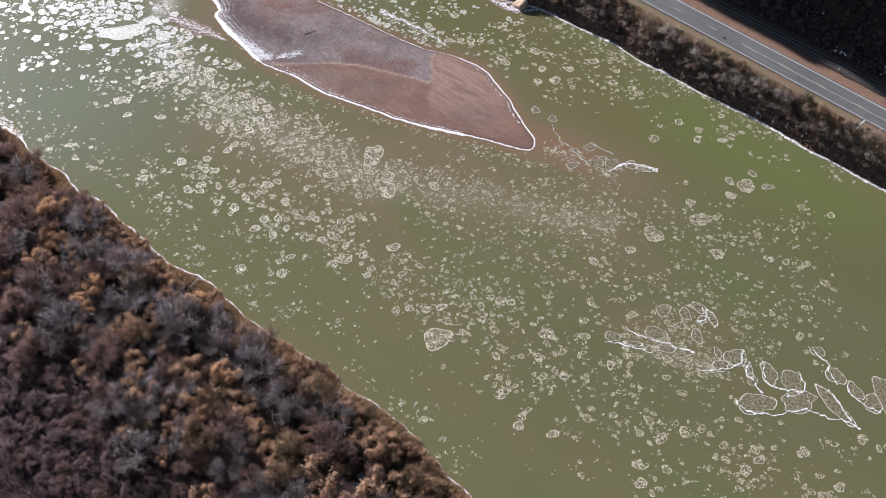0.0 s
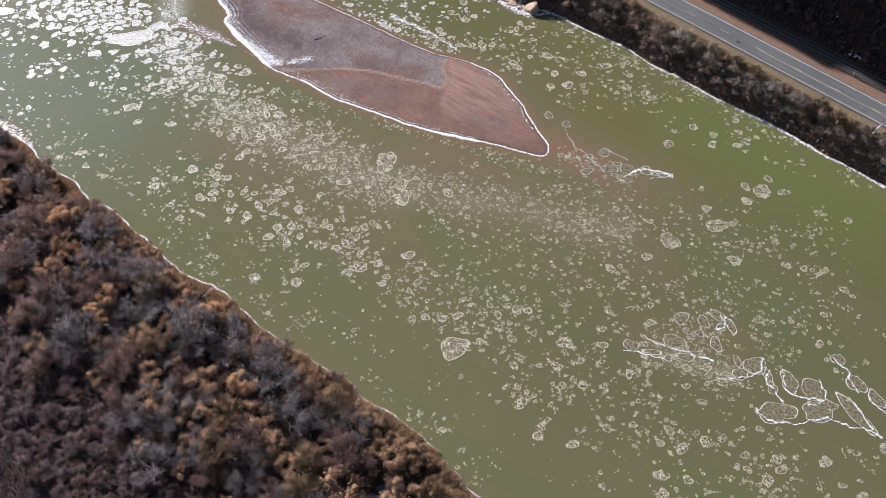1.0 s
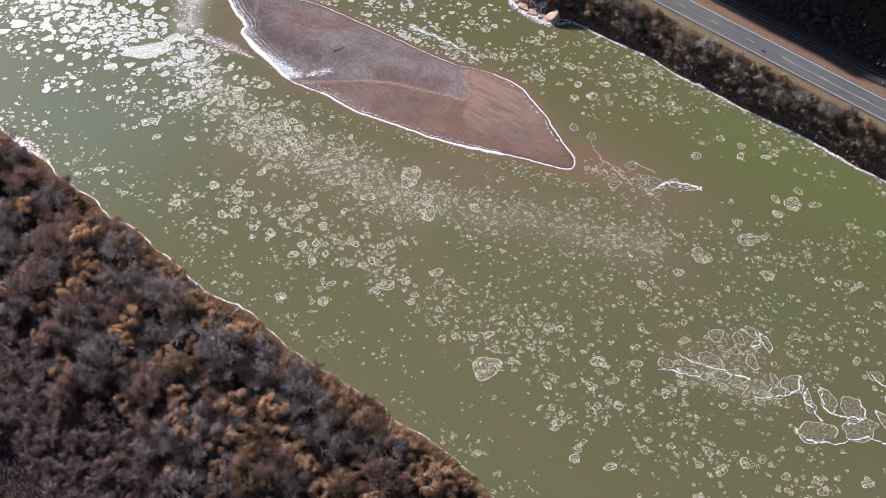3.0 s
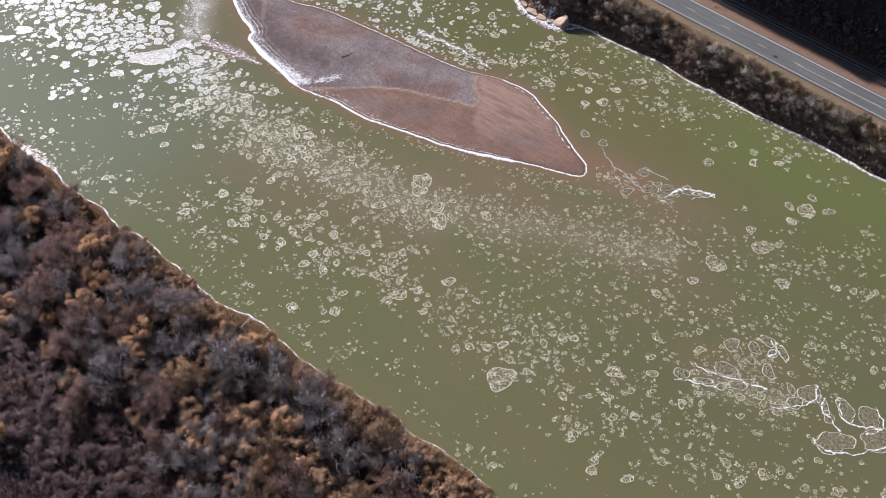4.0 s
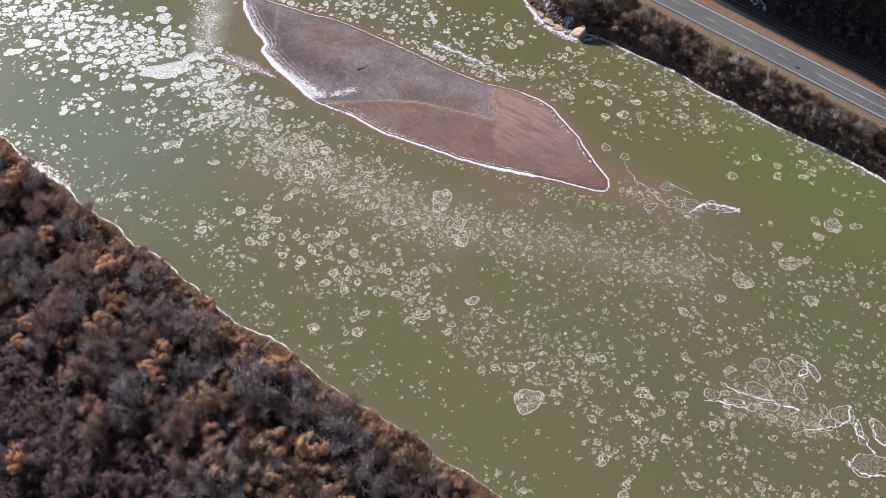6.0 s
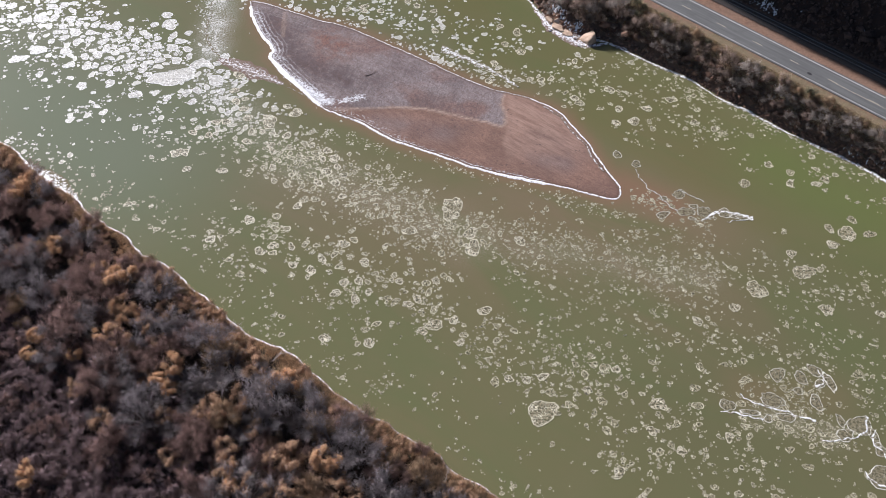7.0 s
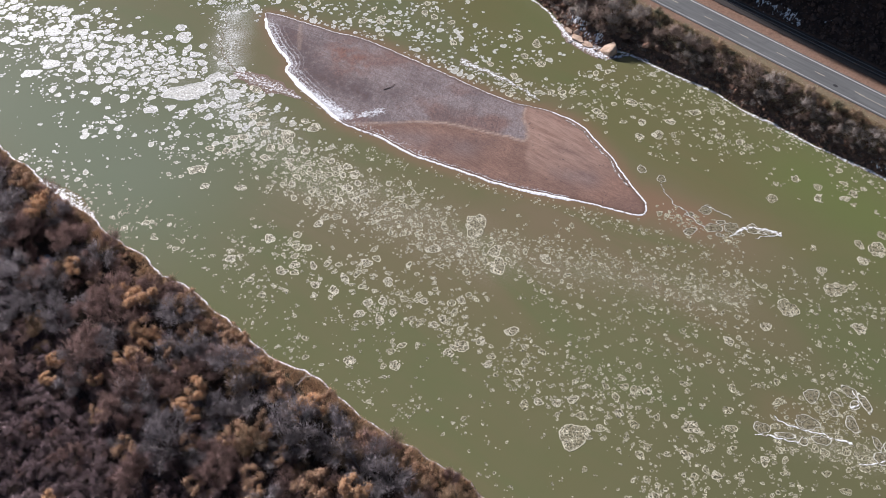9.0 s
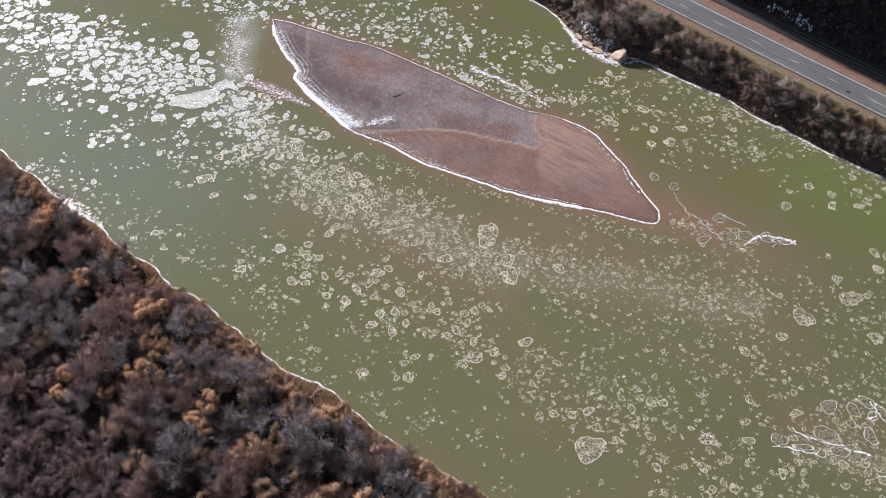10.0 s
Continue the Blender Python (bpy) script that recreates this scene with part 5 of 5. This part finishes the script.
def plant(kind, x, y, size, sink=0.15, z=None):
    m = pose(x, y, (ground_at(x, y) if z is None else z) - sink, s_rng.uniform(-6, 6), s_rng.uniform(-6, 6), s_rng.uniform(0, 360))
    if fresh_or_glint[kind]:
        ob = fresh_or_glint[kind].pop()
        ob.matrix_basis = m
    else:
        ob = copy_thing(KINDS[kind][int(s_rng.integers(len(KINDS[kind])))], m)
    flat = 0.95 if kind.startswith("small") else 1.0
    ob.scale = (size * s_rng.uniform(0.9, 1.1), size * s_rng.uniform(0.9, 1.1), flat * size * s_rng.uniform(0.85, 1.15))
    return tagged(ob, group="shrubs of the left thicket" if kind in ("grey", "red", "tan", "gold", "low", "fine", "leafy") else "shrubs of the rocky bank")


# shrubs that stand out from the thicket, and the dark hollows between them
GOLD = [(-127.3, 191.3, 1.25), (-97.5, 163.9, 1.30), (-114.5, 174.5, 1.00), (-101.2, 167.5, 0.85), (-95.9, 156.2, 1.10), (-93.0, 153.7, 0.80), (-113.2, 148.3, 0.80), (-98.5, 148.6, 0.90), (-81.2, 139.8, 1.10), (-83.8, 136.4, 0.80), (-81.1, 134.9, 0.75), (-46.6, 115.6, 1.15), (-66.1, 115.7, 0.70), (-65.5, 111.8, 0.65), (-106.4, 113.1, 0.90), (-103.5, 142.7, 0.70), (-55.7, 135.8, 1.00), (-69.1, 147.0, 0.90), (-50.5, 106.1, 0.70), (-113.9, 143.6, 0.70)]
LEAFY = [(-85.0, 156.5, 0.90), (-87.5, 153.7, 0.80), (-71.0, 129.0, 1.15), (-65.9, 142.0, 1.20), (-53.8, 117.0, 1.20), (-52.6, 110.9, 1.10), (-42.6, 108.5, 1.15), (-65.4, 102.6, 0.90), (-57.0, 108.4, 1.00), (-46.2, 110.4, 1.00), (-37.7, 102.8, 1.00), (-59.4, 134.6, 1.10), (-45.2, 128.4, 0.90), (-74.1, 154.4, 0.90), (-74.0, 129.0, 0.90), (-36.3, 122.7, 0.90), (-63.0, 123.9, 0.80), (-78.8, 118.0, 0.80)]
GREY = [(-110.3, 178.5, 1.30), (-116.2, 162.0, 1.20), (-93.3, 137.7, 1.35), (-75.0, 147.1, 1.50), (-72.2, 137.0, 1.50), (-85.3, 130.3, 1.25), (-61.9, 130.0, 1.50), (-50.0, 127.3, 1.45), (-51.8, 133.8, 1.00), (-39.5, 118.6, 1.50), (-68.9, 107.5, 1.35), (-32.2, 108.1, 1.20), (-42.2, 124.1, 1.10), (-109.7, 147.1, 1.25), (-81.8, 151.2, 1.20), (-21.6, 105.5, 1.20), (-62.3, 113.8, 1.20), (-62.5, 106.2, 1.20), (-121.3, 171.3, 1.10), (-108.2, 141.2, 1.10), (-45.2, 120.3, 1.30), (-26.4, 107.7, 1.00)]
RED = [(-115.8, 185.3, 1.30), (-96.2, 169.6, 1.15), (-90.3, 167.0, 1.10), (-81.1, 162.4, 1.15), (-104.8, 160.6, 1.20), (-107.4, 153.6, 1.30), (-83.0, 145.3, 1.35), (-108.4, 184.2, 1.00), (-127.6, 200.5, 1.10), (-121.6, 194.3, 1.00), (-103.1, 172.9, 1.00), (-74.7, 158.2, 0.90), (-73.8, 123.4, 1.10), (-59.8, 117.1, 1.10), (-99.3, 135.1, 1.10), (-71.8, 126.1, 1.00), (-39.0, 127.2, 0.90), (-30.6, 113.5, 1.10), (-47.0, 106.0, 1.00), (-87.2, 140.2, 1.10), (-26.7, 120.1, 0.80)]
DEAD = [(-27.6, 114.5, 4.5, 1.6), (-22.5, 111.2, 4.5, 1.2), (-36.0, 107.9, 5.0, 0.4), (-14.4, 104.8, 4.5, 1.8), (-43.6, 120.7, 4.5, 0.6), (-39.8, 117.3, 4.0, 1.0), (-26.5, 105.5, 4.0, 0.9), (-63.7, 127.2, 4.0, 2.2), (-79.6, 157.6, 3.5, 1.9), (-78.5, 157.1, 3.5, 2.2), (-79.1, 138.4, 2.5, 2.0), (-60.7, 143.6, 4.0, 0.2), (-59.2, 142.0, 4.0, -0.4), (-34.5, 103.8, 5.0, 2.0), (-105.7, 172.8, 3.0, 1.2), (-80.0, 128.8, 3.0, 0.8), (-46.1, 121.5, 4.0, 2.4), (-62.1, 109.7, 4.0, 0.3)]
HOLLOWS = [(-124.2, 182.1, 2.60), (-120.4, 177.5, 2.20), (-106.4, 173.3, 2.40), (-106.6, 158.5, 2.20), (-92.2, 149.7, 2.40), (-92.2, 159.6, 2.40), (-77.9, 141.6, 2.60), (-70.1, 133.0, 3.00), (-101.9, 176.9, 2.20), (-59.1, 141.0, 2.20), (-115.6, 167.6, 2.00), (-61.9, 119.8, 2.40), (-39.9, 111.9, 2.20), (-54.0, 130.9, 2.00), (-66.2, 134.7, 2.40), (-102.1, 147.4, 2.00), (-54.5, 123.1, 2.00), (-35.5, 105.3, 2.40), (-82.7, 132.7, 2.00)]
spots = [(x, y, kind, size, 2.2 * size) for kind, places in (("gold", GOLD), ("leafy", LEAFY), ("grey", GREY), ("red", RED)) for x, y, size in places if -distance([x], [y], left_shore)[0] > 2.1 * size]
cand_x, cand_y = s_rng.uniform(-185, 30, 16000), s_rng.uniform(62, 260, 16000)
cand_d = -distance(cand_x, cand_y, left_shore)
ok = (cand_d > 2.8) & (cand_d < 78) & (cand_x > -150) & (cand_y > 30 - 0.75 * cand_x) & (cand_y > 70)
total = {"grey": 0, "red": 0, "tan": 0, "low": 0, "gold": 0, "fine": 0, "leafy": 0}
for x, y, d in zip(cand_x[ok], cand_y[ok], cand_d[ok]):
    deep = float(smooth((d - 22) / 22))
    size = s_rng.choice([0.75, 0.95, 1.2, 1.55]) * s_rng.uniform(0.9, 1.1) * (0.45 + 0.55 * float(smooth(d / 9)))
    patch = rumple(x, y, 34, 4) + 0.5 * s_rng.normal()
    kind = "red" if patch > -0.2 else "grey"
    if d < (11 if x > -80 else 6) and s_rng.random() < 0.65 or s_rng.random() < (0.22 if x < -72 else 0.42):
        kind = "leafy" if s_rng.random() < 0.5 else "tan"
    if s_rng.random() < deep:
        kind, size = s_rng.choice(["low", "fine"]), s_rng.uniform(0.6, 1.15)
    need = 1.7 * size if kind in ("low", "fine") else 2.55 * size
    if kind not in ("low", "fine") and any(math.hypot(x - a, y - b) < r + 0.9 * size for a, b, r in HOLLOWS):
        continue
    if any(math.hypot(x - a, y - b) < r for a, b, r in HOLLOWS):
        continue
    if any(math.hypot(x - a, y - b) < 2.6 for a, b in ((-123.3, 179.4), (-18.0, 91.1), (-15.6, 93.4))):
        continue
    if total[kind] < (299) and all((x - a) ** 2 + (y - b) ** 2 > (0.5 * need + 0.5 * c) ** 2 for a, b, _, _, c in spots):
        spots.append((x, y, kind, size, need))
        total[kind] += 1
zs = height(np.array([s[0] for s in spots]), np.array([s[1] for s in spots]))[0]
for (x, y, kind, size, _), z in zip(spots, zs):
    plant(kind, x, y, size, z=float(z))

bank = []
for count, lo, hi, kinds in ((1500, 0.10, 0.66, ("small_grey", "small_brown", "small_mauve", "small_grey", "small_brown", "small_grey")), (420, 0.5, 0.84, ("small_tan", "small_brown", "small_tan")), (420, 0.5, 0.92, ("sage", "sage", "small_tan"))):
    for x, y in zip(*on_bank(count, lo, hi, s_rng, -45, 160)):
        kind = kinds[int(s_rng.integers(len(kinds)))]
        inland = float(-distance([x], [y], right_plan)[0])
        size = min(s_rng.choice([0.7, 1.2, 1.6, 2.0]) * s_rng.uniform(0.9, 1.1), 0.22 + 0.22 * inland)
        r = (0.8 if kind == "sage" else 1.2) * size
        if math.hypot(x - 24, y - 257.5) < 4.5 or math.hypot(x - 15.8, y - 264.5) < 4.5 or math.hypot(x - 20.5, y - 261.5) < 3:
            continue
        if all((x - a) ** 2 + (y - b) ** 2 > (0.80 * (r + c)) ** 2 for a, b, c in bank):
            bank.append((x, y, r))
            plant(kind, x, y, size, 0.1)


# ---- dead branches ----
def dead_branch(x, y, long, turn, seed):
    """A pale bent limb lying over the brush, with a few forks."""
    rng = np.random.default_rng(seed)
    z = ground_at(x, y)
    lift = rng.uniform(0.9, 1.6)
    q = np.linspace(0, 1, 7)
    wob = np.cumsum(rng.normal(0, 0.06 * long, (7, 2)), 0)
    pts = np.column_stack([q * long + wob[:, 0], wob[:, 1], lift * q**0.7])
    v, f = [], []
    tube(pts, np.linspace(0.13, 0.05, 7), v, f, 5)
    ob = new("dead_branch", mesh("dead_branch", v, f, BARK))
    ob.location, ob.rotation_euler = (x, y, z), (0, 0, turn)
    for k in (2, 3, 4, 5):
        a, ln = rng.choice([-1, 1]) * rng.uniform(0.5, 1.1), long * rng.uniform(0.2, 0.4)
        end = pts[k] + np.array([math.cos(a) * ln, math.sin(a) * ln, rng.uniform(0.1, 0.6)])
        v, f = [], []
        tube([pts[k], (pts[k] + end) / 2 + rng.normal(0, 0.1, 3), end], [0.07, 0.05, 0.025], v, f, 4)
        part("fork", mesh("fork", v, f, BARK), ob)
    return tagged(ob, "pale bleached dead branch lying over the brush", "branch", "dead branches in the thicket")


for i, (x, y, long, turn) in enumerate(DEAD):
    dead_branch(x, y, long, turn, 500 + i)


# ---- dry grass ----
def tufts(name, xs, ys, tall, blades, material, label, spread=0.16, wide=0.045):
    rng = np.random.default_rng(len(xs))
    zs = height(xs, ys)[0]
    k = len(xs) * blades
    p = np.repeat(np.column_stack([xs, ys, zs]), blades, 0) + rng.normal(0, spread, (k, 3)) * (1, 1, 0)
    a = rng.uniform(0, 6.283, k)
    side = np.column_stack([np.cos(a), np.sin(a), 0 * a]) * rng.uniform(0.6, 1.3, (k, 1)) * wide
    tip = p + np.column_stack([rng.normal(0, 0.4 * tall, k), rng.normal(0, 0.4 * tall, k), rng.uniform(0.5, 1.2, k) * tall])
    v = np.stack([p - side, p + side, tip], 1).reshape(-1, 3)
    return tagged(new(name, mesh(name, v, np.arange(3 * k).reshape(-1, 3), material)), label, "grass", kind="stuff")


_i = s_rng.integers(0, len(left_shore), 60000)
_p = left_shore[_i] - normals(left_shore)[_i] * (np.abs(s_rng.normal(0.4, 3.2, 60000)) + 0.25)[:, None]
_m = (_p[:, 0] > -170) & (_p[:, 0] < 25)
_p = _p[_m][:11000]
tufts("dry_grass", _p[:, 0], _p[:, 1], 0.7, 9, GRASS, "tan dry grass along the low shore", 0.25, 0.075)
_x, _y = on_bank(17000, 0.34, 0.99, s_rng, -45, 160)
tufts("verge_grass", _x, _y, 0.42, 6, VERGE, "short tan grass on the road verge", 0.3, 0.06)
# the low tangle under and behind the shrubs, its undergrowth coloured as shade
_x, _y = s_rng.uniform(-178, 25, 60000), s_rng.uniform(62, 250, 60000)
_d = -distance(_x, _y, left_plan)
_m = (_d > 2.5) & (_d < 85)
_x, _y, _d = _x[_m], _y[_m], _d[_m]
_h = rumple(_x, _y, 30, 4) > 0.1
tufts("undergrowth", _x[_h], _y[_h], 1.0, 6, TWIG_UNDER, "low tangle of brush under the shrubs, near black as painted shade", 0.35, 0.09)
tufts("undergrowth", _x[~_h], _y[~_h], 1.0, 6, TWIG_UNDER, "low brush tangle under the shrubs, painted near black as shade", 0.35, 0.09)
_m = _d > 22
tufts("thicket_brush", _x[_m], _y[_m], 1.5, 7, TWIG_MAUVE, "low mauve tangle of bare brush filling the thicket", 0.45, 0.035)
